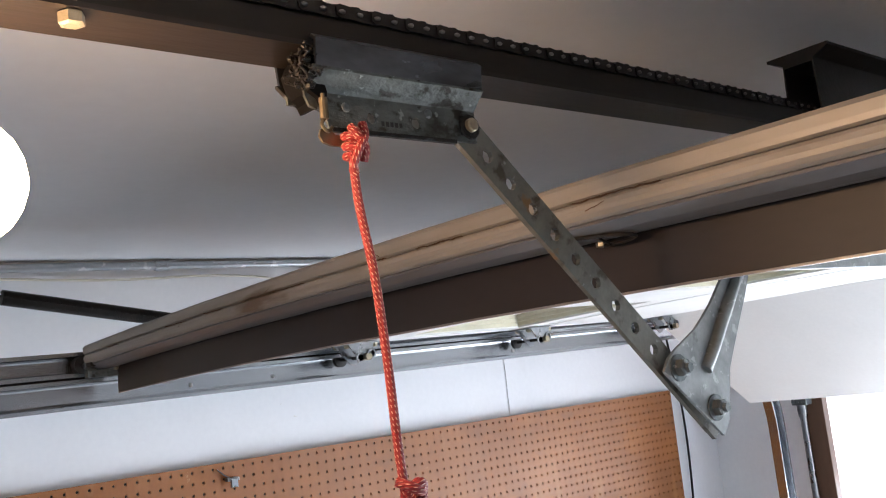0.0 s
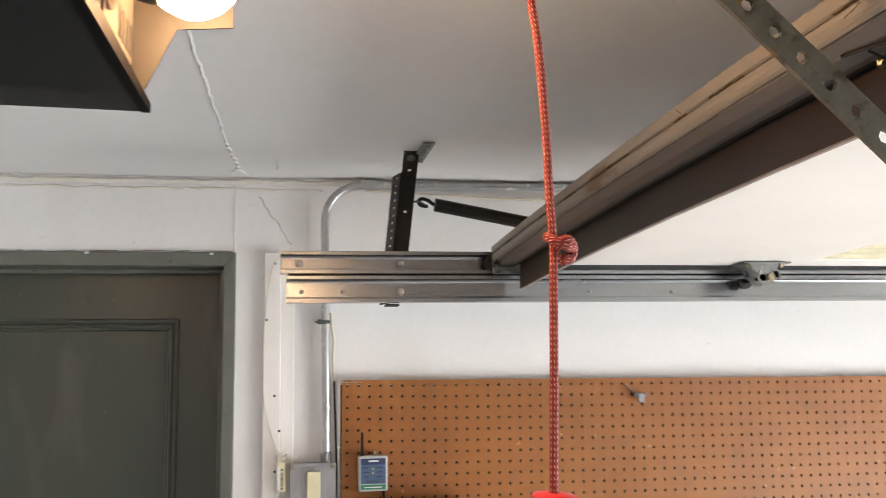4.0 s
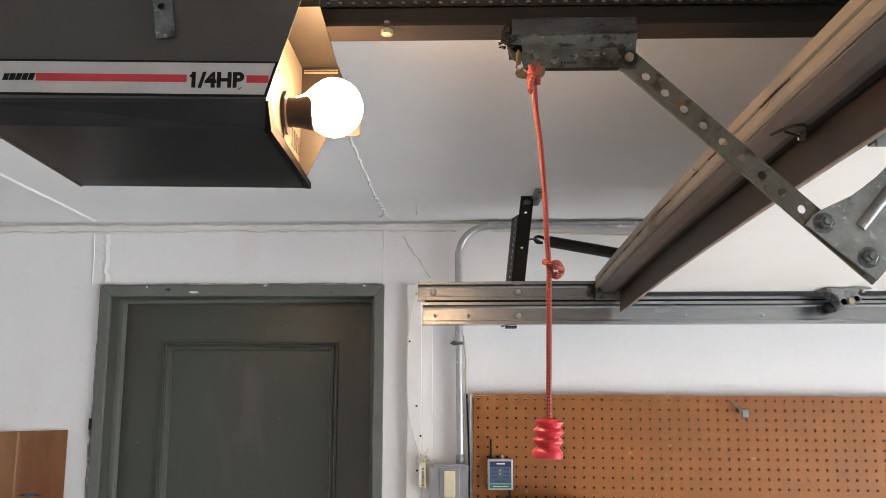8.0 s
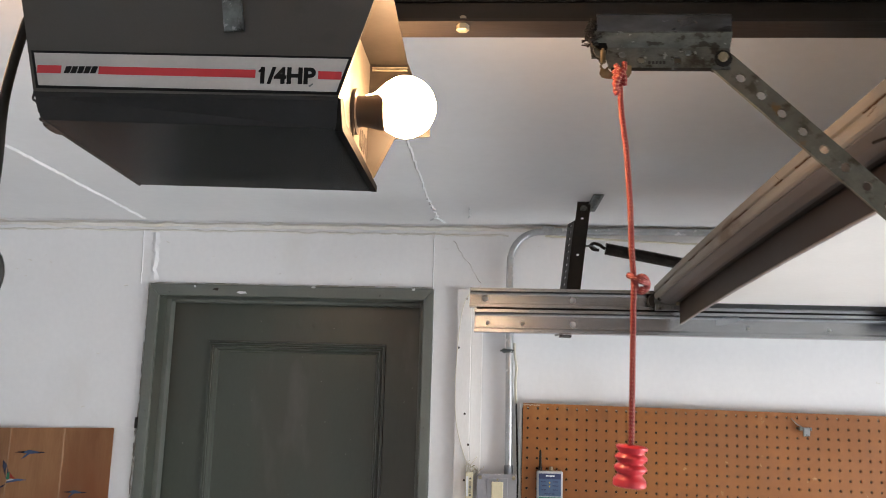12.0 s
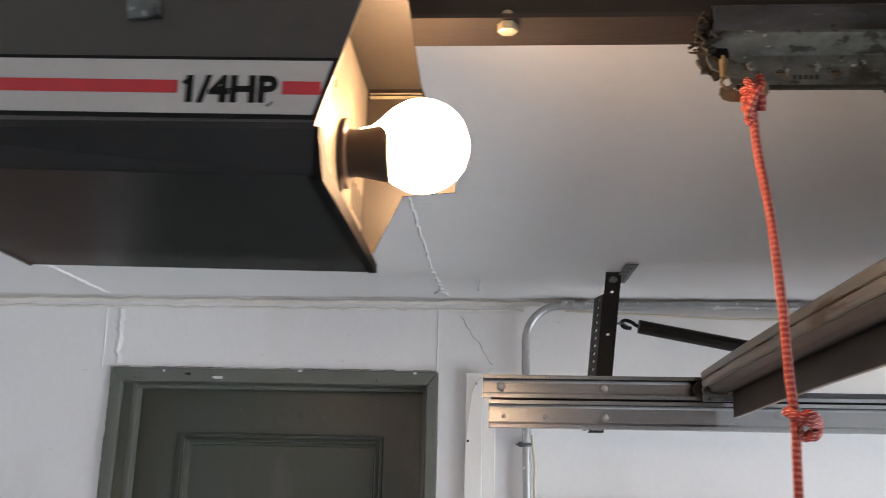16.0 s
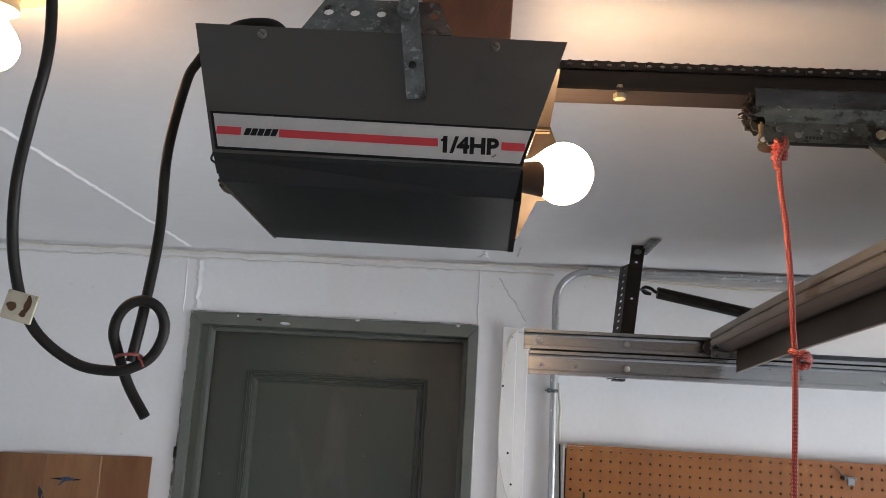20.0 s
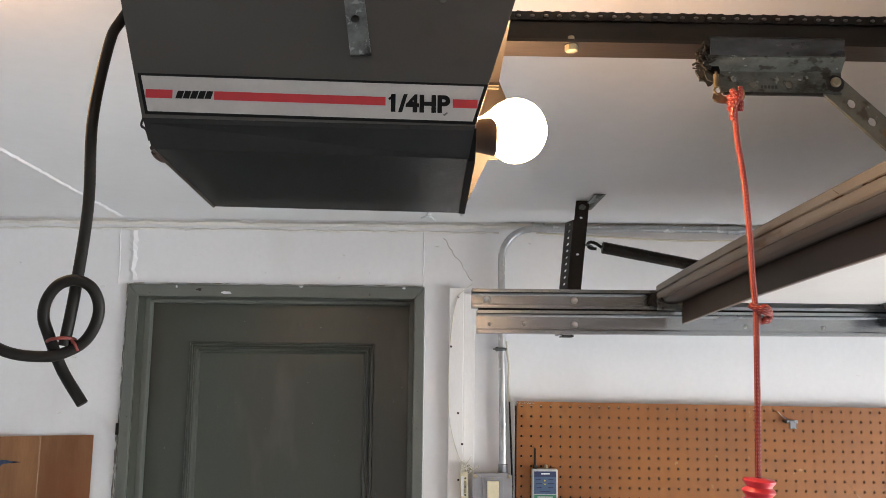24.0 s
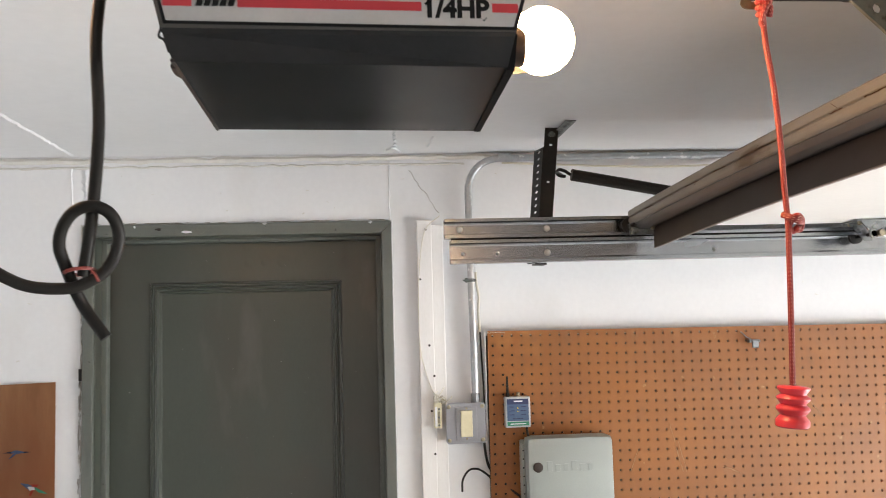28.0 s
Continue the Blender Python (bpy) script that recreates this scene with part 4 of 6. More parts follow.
# ---- opener arm, trolley, rail, chain ----
arm = thing("door_linkage", (0.49, arm_y, 1.88), "flat perforated steel bar linking trolley and door", "linkage bar")
p0, p1 = Vector((0.3835, arm_y, 2.1115)), Vector((0.6145, arm_y, 1.894))
du = (p1 - p0).normalized()
dv = Vector((0, -1, 0)).cross(du)
n = 13
L = (p1 - p0).length
o = p0 - du * 0.0146 - dv * 0.0123
raw("bar", perforated(n, 1, 0.02475, 0.023, 0.0047, 0.004, basis(o, du, dv), solid=lambda i, j: i in (0, 10, 12)), "galvbar", arm)
end = o + du * (n * 0.02475)
bm = bmesh.new()
tip = [end - du * 0.0005 + dv * 0.0002, end + du * 0.0085 + dv * 0.0002, end + du * 0.0085 + dv * 0.0228, end - du * 0.0005 + dv * 0.0228]
prism(bm, [(q.x, q.z) for q in tip], "y", arm_y + 0.0002, arm_y + 0.0038)
part("bar_end", bm, "galvbar", arm)
for q in ((0.560, 1.9445), (0.5995, 1.911)):
    bm = bmesh.new()
    bolt(bm, (q[0], arm_y - 0.007, q[1]), "y", 0.0068, 0.007)
    part("bolt", bm, "galvdull", arm)

RY = -1.582
rail = thing("opener_rail", (0.05, RY, 2.13), "oily dark steel T-rail along the ceiling", "rail")
bm = bmesh.new()
prism(bm, [(RY - 0.0185, 2.146), (RY + 0.0185, 2.146), (RY + 0.0185, 2.149), (RY + 0.002, 2.1505), (RY + 0.002, 2.1715), (RY - 0.002, 2.1715), (RY - 0.002, 2.1505), (RY - 0.0185, 2.149)], "x", 0.0, 2.95)
part("beam", bm, "railbrown", rail)
bm = bmesh.new()
prism(bm, [(RY - 0.009, 2.1505), (RY - 0.0045, 2.1505), (RY - 0.0045, 2.1685), (RY - 0.009, 2.1685)], "x", 0.0, 2.95)
part("web_liner", bm, "webblack", rail)
bm = bmesh.new()
prism(bm, [(RY - 0.018, 2.160), (RY - 0.016, 2.160), (RY - 0.0145, 2.222), (RY + 0.0145, 2.222), (RY + 0.016, 2.160), (RY + 0.018, 2.160), (RY + 0.016, 2.225), (RY + 0.032, 2.233), (RY + 0.032, 2.236), (RY - 0.032, 2.236), (RY - 0.032, 2.233), (RY - 0.016, 2.225)], "x", 0.851, 1.193)
part("splice_channel", bm, "blacksteel", rail, "black channel joining the rail")
for x in (0.93, 1.02, 1.11):
    bm = bmesh.new()
    bolt(bm, (x, RY - 0.018, 2.178), "y", 0.005)
    part("bolt", bm, "blacksteel", rail)
bm = bmesh.new()
turned(bm, [(0, 0.0048), (-0.001, 0.0062), (-0.006, 0.0062), (-0.0068, 0.004)], (0.141, RY - 0.0115, 2.146), "z", 6), turned(bm, [(0, 0.003), (0.005, 0.003)], (0.141, RY - 0.0115, 2.149), "z", 8)
part("bolt", bm, "brass", rail, "shiny rail bolt")
part("header_bracket", boxes((2.93, 2.959, RY - 0.03, RY + 0.03, 2.11, 2.19), bevel=0.002), "galvdull", rail)

chain = thing("drive_chain", (0.06, RY, 2.172), "greasy roller chain running on top of the rail", "chain")
def link_mesh(o, w, m, name):
    """Two side plates with a waist, round a roller."""
    bm = bmesh.new()
    for q in (-1, 1):
        prism(bm, [(-0.0035, -0.0021), (-0.001, -0.0038), (w, -0.0038), (w + 0.0025, -0.0021), (w + 0.0025, 0.0030), (w, 0.0048), (0.0063, 0.0040), (-0.001, 0.0048), (-0.0035, 0.0030)], "y", q * o - 0.0006, q * o + 0.0006)
    turned(bm, [(-0.0022, 0.0036), (0.0022, 0.0036)], (0, 0, 0), "y", 8)
    bmesh.ops.recalc_face_normals(bm, faces=bm.faces[:])
    me = bpy.data.meshes.new(name)
    bm.to_mesh(me)
    bm.free()
    me.materials.append(M[m])
    return me


part("guide_strip", boxes((0.055, 2.9, RY - 0.0038, RY - 0.0022, 2.1705, 2.1812)), "webblack", chain, "black strip behind the links")
# Pin heads, paler than the links and flattened to draw the chain's glints.
bm = bmesh.new()
turned(bm, [(0.0, 0.0021), (-0.0010, 0.0020), (-0.0016, 0.0012), (-0.0018, 0.0002)], (0, 0, 0), "y", 10)
bmesh.ops.recalc_face_normals(bm, faces=bm.faces[:])
bmesh.ops.scale(bm, verts=bm.verts[:], vec=(1.1, 1.0, 0.62))
pin_me = bpy.data.meshes.new("pin")
bm.to_mesh(pin_me)
bm.free()
pin_me.materials.append(M["pinsteel"])
links = (link_mesh(0.0024, 0.0115, "chain", "inner_link"), link_mesh(0.0038, 0.0122, "chain", "outer_link"))
for k in range(224):
    at = Vector((0.055 + 0.0127 * k, RY - 0.003, 2.1758)) - ORIGIN[chain.name]
    ob = new("link", links[k % 2])
    ob.location, ob.parent = at, chain
    ob = new("pin", pin_me)
    ob.location, ob.parent = at + Vector((0, -0.0043, -0.0002)), chain

tro = thing("trolley", (0.325, RY, 2.10), "galvanised sliding trolley with greasy edges under the rail", "trolley")
for q in (-1, 1):
    part("wing", prism(bmesh.new(), [(RY + q * o, z) for o, z in ((0.0208, 2.1350), (0.0230, 2.1500), (0.0185, 2.1535), (0.0170, 2.1520), (0.0208, 2.1490), (0.0187, 2.1350))], "x", 0.266, 0.3885), "wing", tro, "grimy upper wing")
    bm = bmesh.new()
    prism(bm, [(RY + q * o, z) for o, z in ((0.010, 2.1205), (0.010, 2.1235), (0.0205, 2.1335), (0.0208, 2.1352), (0.0187, 2.1352), (0.0185, 2.1345), (0.008, 2.1245), (0.008, 2.1205))], "x", 0.264, 0.3895)
    ya, yb = sorted((RY + q * 0.008, RY + q * 0.010))
    if q < 0:
        prism(bm, [(0.264, 2.1205), (0.2665, 2.1150), (0.2755, 2.1120), (0.2785, 2.103), (0.2915, 2.103), (0.2915, 2.1205)], "y", ya, yb)
        box(bm, 0.3575, 0.3895, ya, yb, 2.103, 2.1205)
    part("carriage_side", bm, "dirtysteel", tro)
    if q > 0:
        part("back_plate", boxes((0.29, 0.36, ya, yb, 2.1115, 2.1207)), "galvlight", tro)
    if q < 0:
        raw("holed_plate", perforated(2, 1, 0.033, 0.0175, 0.0037, 0.002, basis((0.2915, ya, 2.103), (1, 0, 0), (0, 0, 1))), "dirtysteel", tro)
# Added black filler: darkens the view up between the side plates.
part("dark_filler", boxes((0.268, 0.386, RY - 0.0078, RY + 0.0078, 2.121, 2.1450), bevel=0.001), "blacksteel", tro, "black filler standing in for shade between the trolley plates")
bm = boxes((0.280, 0.372, RY - 0.0106, RY - 0.0078, 2.1012, 2.1040), bevel=0.0006)
part("lower_edge", bm, "grease", tro, "black grimy lower edge")
for k in range(5):
    x = 0.3145 + k * 0.0033
    part("stamped_mark", boxes((x, x + 0.0022, RY - 0.0102, RY - 0.0099, 2.1075, 2.1105)), "grimesteel", tro)
bm = bmesh.new()
prism(bm, [(0.262, 2.136), (0.266, 2.144), (0.271, 2.143), (0.2765, 2.123), (0.2755, 2.1165), (0.2725, 2.1155), (0.2705, 2.1195), (0.2655, 2.1225)], "y", RY - 0.0135, RY + 0.010)
part("front_latch", bm, "matblack", tro, "greasy black front latch")
for xx, zz in ((0.2905, 2.1165), (0.351, 2.1185)):
    bm = bmesh.new()
    turned(bm, [(0, 0.0030), (-0.0008, 0.0028), (-0.0012, 0.0016)], (xx, RY - 0.010, zz), "y", 14)
    part("rivet", bm, "galvdull", tro)
bm = bmesh.new()
turned(bm, [(0, 0.0045), (-0.004, 0.0045), (-0.005, 0.0034)], (0.382, RY - 0.0120, 2.113), "y", 20)
ring = bmesh.new()
turned(ring, [(0, 0.0085), (-0.0008, 0.0078), (-0.0012, 0.005)], (0.3825, RY - 0.0123, 2.1125), "y", 11)
part("grease_ring", ring, "grease", tro, "black grease round the pivot")
part("pivot_pin", bm, "brass", tro, "dark pivot pin of the arm", smooth=True)
bm = bmesh.new()
box(bm, 0.3755, 0.3885, RY - 0.0112, RY + 0.0105, 2.1065, 2.1205, bevel=0.003)
part("pivot_block", bm, "grease", tro)
bm = bmesh.new()
tube(bm, [(0.2722, RY - 0.0150, 2.1210), (0.2722, RY - 0.0150, 2.1180)], 0.0011, 8)
tube(bm, [(0.2722, RY - 0.0150, 2.1185), (0.2722, RY - 0.0150, 2.1065)], 0.0025, 12)
tube(bm, smooth_line([(0.2722, RY - 0.0150, 2.1070), (0.2700, RY - 0.0150, 2.1030), (0.2735, RY - 0.0150, 2.0995), (0.2770, RY - 0.0145, 2.1025)], 5), 0.0010, 7)
prism(bm, [(0.2700, 2.1010), (0.2690, 2.0970), (0.2710, 2.0935), (0.2760, 2.0920), (0.2900, 2.0918), (0.2960, 2.0935), (0.2985, 2.0975), (0.2985, 2.1045), (0.2940, 2.1050), (0.2900, 2.0985), (0.2790, 2.0985), (0.2760, 2.1020)], "y", RY - 0.0135, RY - 0.0118)
part("release_lever", bm, "lever", tro, "small brass release lever")

rnd = random.Random(5)
bm = bmesh.new()
for k in range(110):
    a = Vector((rnd.uniform(0.2575, 0.271), RY + rnd.uniform(-0.021, -0.006), rnd.uniform(2.124, 2.145)))
    tube(bm, [a, a + Vector((rnd.uniform(-0.006, 0.002), rnd.uniform(-0.004, 0.002), rnd.uniform(-0.003, 0.004)))], rnd.uniform(0.0004, 0.0015), 5)
tagged(part("grease_lump", bm, "grease", tro), "matted grease and dust", kind="stuff")

rope = thing("pull_rope", (0.29, -1.62, 1.76), "red and white braided rope with knots, hanging from the trolley", "rope")
line = [(0.2875, -1.598, 2.092), (0.2885, -1.598, 2.060), (0.2925, -1.60, 2.02), (0.2955, -1.60, 1.97), (0.2965, -1.60, 1.93), (0.298, -1.60, 1.902), (0.2975, -1.60, 1.88), (0.2965, -1.598, 1.82), (0.295, -1.596, 1.755)]
part("cord", tube(bmesh.new(), smooth_line(line, 12), 0.0026, 12), "rope", rope, smooth=True)
bm = bmesh.new()
k1 = [Vector((0.2862, -1.6015, 2.099)) + Vector((0.0040 * math.cos(a), 0.0046 * math.sin(a), -0.0009 * a)) for a in (k * 0.5 for k in range(0, 34))]
tube(bm, k1, 0.0027, 8)
tube(bm, smooth_line([(0.2905, -1.6060, 2.1030), (0.2895, -1.6085, 2.0950), (0.2850, -1.6090, 2.0880), (0.2825, -1.6060, 2.0800), (0.2850, -1.6020, 2.0775)], 5), 0.0026, 8)
tube(bm, smooth_line([(0.2830, -1.6050, 2.1010), (0.2850, -1.6080, 2.0960), (0.2900, -1.6075, 2.0890), (0.2905, -1.6040, 2.0820)], 5), 0.0026, 8)
tube(bm, smooth_line([(0.2845, -1.6030, 2.0800), (0.2825, -1.6045, 2.0765), (0.2840, -1.6050, 2.0735)], 4), 0.0025, 8)
part("top_knot", bm, "rope", rope, smooth=True)
bm = bmesh.new()
tube(bm, smooth_line([(0.2935, -1.600, 1.9075), (0.2975, -1.606, 1.9045), (0.3035, -1.6065, 1.9015), (0.3085, -1.602, 1.9005), (0.3095, -1.597, 1.8975), (0.3055, -1.594, 1.8940), (0.3005, -1.596, 1.8970), (0.2995, -1.602, 1.9015), (0.3030, -1.606, 1.9055), (0.3075, -1.604, 1.9040), (0.3100, -1.600, 1.8995), (0.3075, -1.6015, 1.8945), (0.3035, -1.603, 1.8950)], 7), 0.0029, 9)
part("middle_knot", bm, "rope", rope, smooth=True)
bm = bmesh.new()
prof = [(-0.0180, 0.003), (-0.0180, 0.0126), (-0.0168, 0.0141), (-0.0120, 0.0141), (-0.0108, 0.0132), (-0.0080, 0.0107), (-0.0070, 0.0106), (-0.0034, 0.0138), (-0.0020, 0.0141), (-0.0008, 0.0136), (0.0014, 0.0107), (0.0024, 0.0106), (0.0056, 0.0137), (0.0068, 0.0140), (0.0080, 0.0134), (0.0102, 0.0107), (0.0112, 0.0108), (0.0142, 0.0134), (0.0156, 0.0136), (0.0166, 0.0126), (0.0175, 0.0050)]
turned(bm, prof, (0, 0, 0), "z", 32)
bmesh.ops.transform(bm, verts=bm.verts[:], matrix=pose(0.2945, -1.596, 1.7435, 3, 4, 0))
part("handle", bm, "handle", rope, "ridged red plastic pull handle", smooth=True)

# ---- opener head ----
op = thing("garage_door_opener", (-0.08, -1.6, 2.01), "charcoal metal garage door opener with a lit bulb, hung from straps", "door opener")
FY, BY = -1.705, -1.488
bm = bmesh.new()
front = [(-0.236, 2.151), (0.081, 2.1445), (0.0475, 2.0335), (-0.2085, 2.0365)]
prism(bm, front, "y", FY, FY + 0.0018)
part("front_panel", bm, "opener", op)
bm = bmesh.new()
prism(bm, [(-0.230, 2.146), (0.0808, 2.139), (0.1056, 2.0775), (0.1058, 2.0600), (0.0695, 2.0570), (0.0505, 2.0165), (0.045, 2.0118), (-0.200, 2.0135)], "y", -1.5135, -1.5118)
part("back_panel", bm, "innerbrown", op, "bare steel back panel")
bm = bmesh.new()
v = [(-0.2090, FY, 2.0368), (0.0475, FY, 2.0338), (0.0468, FY + 0.0012, 2.0305), (0.0432, FY + 0.0175, 2.0120), (-0.1998, FY + 0.001, 2.0122), (-0.2070, FY + 0.0006, 2.0325)]
vs = [bm.verts.new(q) for q in v]
for q in ((0, 1, 2, 5), (5, 2, 3, 4)):
    bm.faces.new([vs[j] for j in q])
bmesh.ops.solidify(bm, geom=bm.faces[:], thickness=-0.0012)
part("lower_lip", bm, "openerdark", op)
bm = bmesh.new()
v = [(-0.1998, FY + 0.0006, 2.0125), (0.0434, FY + 0.0170, 2.0122), (0.0450, BY + 0.010, 2.0105), (-0.2030, BY - 0.002, 2.0115)]
bm.faces.new([bm.verts.new(q) for q in v])
bmesh.ops.solidify(bm, geom=bm.faces[:], thickness=0.0015)
part("bottom_cover", bm, "openerdark", op, "dark removable bottom cover")
part("cover_rim", tube(bmesh.new(), [(-0.2000, FY + 0.001, 2.0130), (-0.2020, -1.60, 2.0125), (-0.2040, BY - 0.002, 2.0118)], 0.0017, 8), "socket", op, "black rim of the bottom cover")
part("cover_rim", prism(bmesh.new(), [(FY + 0.002, 2.0325), (FY + 0.019, 2.0105), (BY + 0.009, 2.0095), (BY + 0.009, 2.0160), (FY + 0.034, 2.0215), (FY + 0.014, 2.0370)], "x", 0.0425, 0.0486), "matblack", op, "black rim of the bottom cover")
bm = bmesh.new()
box(bm, -0.19, 0.0415, FY + 0.024, -1.5145, 2.018, 2.136)
part("chassis", bm, "innerbright", op, "bare steel chassis inside the cover")
for j in range(5):
    part("vent_slot", boxes((0.0413, 0.0421, -1.56 + j * 0.012, -1.553 + j * 0.012, 2.035, 2.055)), "blacksteel", op)
bm = bmesh.new()
for j in range(4):
    for q in range(6):
        box(bm, 0.0413, 0.0421, -1.66 + j * 0.008, -1.656 + j * 0.008, 2.085 + q * 0.007, 2.089 + q * 0.007)
tagged(part("vent_holes", bm, "blacksteel", op, "dark ventilation holes"), kind="stuff")
bm = prism(bmesh.new(), [(-1.640, 2.1480), (-1.5140, 2.1375), (-1.5140, 2.1390), (-1.640, 2.1495)], "x", 0.0245, 0.0806)
box(bm, 0.0245, 0.0806, -1.6415, -1.640, 2.1478, 2.1545)
part("top_plate", bm, "inner", op, "bare steel plate over the bulb")
part("flange", boxes((0.044, 0.0805, -1.5165, -1.5137, 2.1330, 2.1336), (0.044, 0.0805, -1.5175, -1.5137, 2.1300, 2.1307)), "brass", op)
bm = bmesh.new()
box(bm, 0.022, 0.026, RY - 0.032, RY + 0.032, 2.128, 2.175)
box(bm, 0.0, 0.055, RY - 0.021, RY + 0.021, 2.1665, 2.1685)
part("chain_guard", bm, "blacksteel", op)
bm = bmesh.new()
turned(bm, [(0.0410, 0.0190), (0.0425, 0.0215), (0.0455, 0.0215), (0.0460, 0.0150), (0.050, 0.0144), (0.058, 0.0155), (0.0680, 0.0176), (0.0710, 0.0178), (0.0725, 0.0160)], (0, -1.599, 2.057), "x", 24)
box(bm, 0.0432, 0.0446, -1.612, -1.607, 2.020, 2.040)
part("bulb_socket", bm, "socket", op, "black bulb socket", smooth=True)
bm = bmesh.new()
prof = [(-0.036, 0.0115), (-0.030, 0.0125), (-0.024, 0.0165), (-0.016, 0.0235), (-0.007, 0.0282), (0.0, 0.0295), (0.008, 0.0284), (0.016, 0.0248), (0.022, 0.0198), (0.026, 0.0137), (0.0288, 0.006), (0.0295, 0.0008)]
turned(bm, prof, (0.0885, -1.5935, 2.0635), "x", 32)
part("light_bulb", bm, "bulb", op, "glowing frosted bulb", smooth=True)

bm = bmesh.new()
lt = [(-0.2143, 2.0722), (0.0573, 2.0670), (0.0476, 2.0347), (-0.2062, 2.0393)]
prism(bm, lt, "y", FY - 0.0006, FY - 0.0001)
lab = part("label_border", bm, "ink", op, "black-edged silver label with red stripe")
ins = [(-0.2113, 2.0700), (0.0542, 2.0652), (0.0455, 2.0371), (-0.2043, 2.0416)]
part("label_face", prism(bmesh.new(), ins, "y", FY - 0.0009, FY - 0.0006), "label", op)


def stripe(x0, x1):
    z = lambda x: 2.0557 - 0.0190 * (x + 0.21)
    return prism(bmesh.new(), [(x0, z(x0) + 0.0034), (x1, z(x1) + 0.0034), (x1, z(x1) - 0.0034), (x0, z(x0) - 0.0034)], "y", FY - 0.0012, FY - 0.0009)


for x0, x1 in ((-0.2068, -0.1862), (-0.1541, -0.0220), (0.0300, 0.0492)):
    part("red_stripe", stripe(x0, x1), "red", op)
for k in range(5):
    x = -0.1838 + k * 0.0056
    q = prism(bmesh.new(), [(x, 2.0520), (x + 0.0048, 2.0519), (x + 0.0066, 2.0580), (x + 0.0018, 2.0581)], "y", FY - 0.0012, FY - 0.0009)
    part("maker_mark", q, "ink", op)
words("power_rating", "1/4HP", 0.0186, basis((-0.0178, FY - 0.0010, 2.0446), (1, 0, -0.012), (0, 0, 1)), "ink", op, fit=0.0458, bold=0.0008)
part("power_rating", prism(bmesh.new(), [(-0.0200, 2.0545), (-0.0160, 2.0578), (-0.0160, 2.0555), (-0.0188, 2.0530)], "y", FY - 0.0012, FY - 0.0009), "ink", op)
part("scuff", prism(bmesh.new(), [(0.0222, 2.0418), (0.0238, 2.0410), (0.0262, 2.0432), (0.0256, 2.0442), (0.0240, 2.0428)], "y", FY - 0.0014, FY - 0.0011), "galvdull", op)
for x, z in ((-0.177, 2.1425), (0.021, 2.138)):
    bm = bmesh.new()
    turned(bm, [(0, 0.0042), (-0.0012, 0.0042), (-0.0026, 0.0034), (-0.0030, 0.0022)], (x, FY, z), "y", 14)
    screw = part("screw", bm, "galvbar", op, smooth=True)
    bm = boxes((-0.0030, 0.0030, -0.0033, -0.0028, -0.0004, 0.0004))
    bmesh.ops.transform(bm, verts=bm.verts[:], matrix=pose(x, FY, z, 0, 35, 0))
    part("slot", bm, "socket", screw)
part("rear_clip", tube(bmesh.new(), smooth_line([(-0.2085, FY + 0.002, 2.036), (-0.2098, FY + 0.003, 2.031), (-0.2055, FY + 0.002, 2.0275), (-0.2025, FY + 0.002, 2.019)], 4), 0.0010, 6), "blacksteel", op)
bm = bmesh.new()
tube(bm, smooth_line([(-0.2015, FY + 0.012, 2.0125), (-0.2022, FY + 0.020, 2.0120), (-0.2022, FY + 0.030, 2.0120), (-0.2018, FY + 0.038, 2.0130)], 4), 0.0024, 8)
part("cable_grommet", bm, "socket", op, "black rubber grommet", smooth=True)

# straps and wooden block that carry the opener
hb = thing("opener_hanger", (-0.08, -1.66, 2.15), "galvanised perforated straps holding the opener", "hanger")
plate = perforated(7, 1, 0.0230, 0.0316, 0.0046, 0.002, basis((-0.1588, FY + 0.0055, 2.1564), (1, 0, -0.012), (0, 0.36, 1)), solid=lambda i, j: i in (0, 6))
foot = perforated(1, 1, 0.1610, 0.0072, 0.001, 0.002, basis((-0.1588, FY + 0.0030, 2.1495), (1, 0, -0.012), (0, 0.36, 1)), solid=lambda i, j: True)
plate_me = bpy.data.meshes.new("plate")
plate_me.from_pydata(plate[0] + foot[0], [], plate[1] + [tuple(k + len(plate[0]) for k in f) for f in foot[1]])
bm = bmesh.new()
bm.from_mesh(plate_me)
bpy.data.meshes.remove(plate_me)
bmesh.ops.remove_doubles(bm, verts=bm.verts[:], dist=3e-4)
for (xa, xb), side in (((-0.1459, -0.1277), -1), ((-0.0151, -0.0306), 1)):
    cut = Vector((0.0385, 0, -(xb - xa))) * side
    bmesh.ops.bisect_plane(bm, geom=bm.verts[:] + bm.edges[:] + bm.faces[:], plane_co=(xa, FY, 2.1490), plane_no=cut, clear_outer=True)
part("perforated_plate", bm, "galvdull", hb)
part("plate_fold", boxes((-0.1450, -0.0155, FY + 0.0025, FY + 0.020, 2.1462, 2.1485)), "blacksteel", hb)
raw("hanging_strap", perforated(1, 10, 0.0140, 0.0196, 0.0036, 0.002, basis((-0.0500, FY - 0.0035, 2.0880), (1, 0, 0.10), (-0.135, -0.03, 1)), solid=lambda i, j: j not in (1, 7, 9)), "galvdull", hb)
bm = prism(bmesh.new(), [(-0.036, 2.0892), (-0.034, 2.0894), (-0.034 - 0.135 * 0.192, 2.281), (-0.036 - 0.135 * 0.192, 2.281)], "y", FY - 0.0055, FY + 0.0)
part("strap_edge", bm, "galvdull", hb)
bm = bmesh.new()
bolt(bm, (-0.0535, FY - 0.008, 2.166), "y", 0.0060, 0.004)
part("bolt", bm, "galvdull", hb)
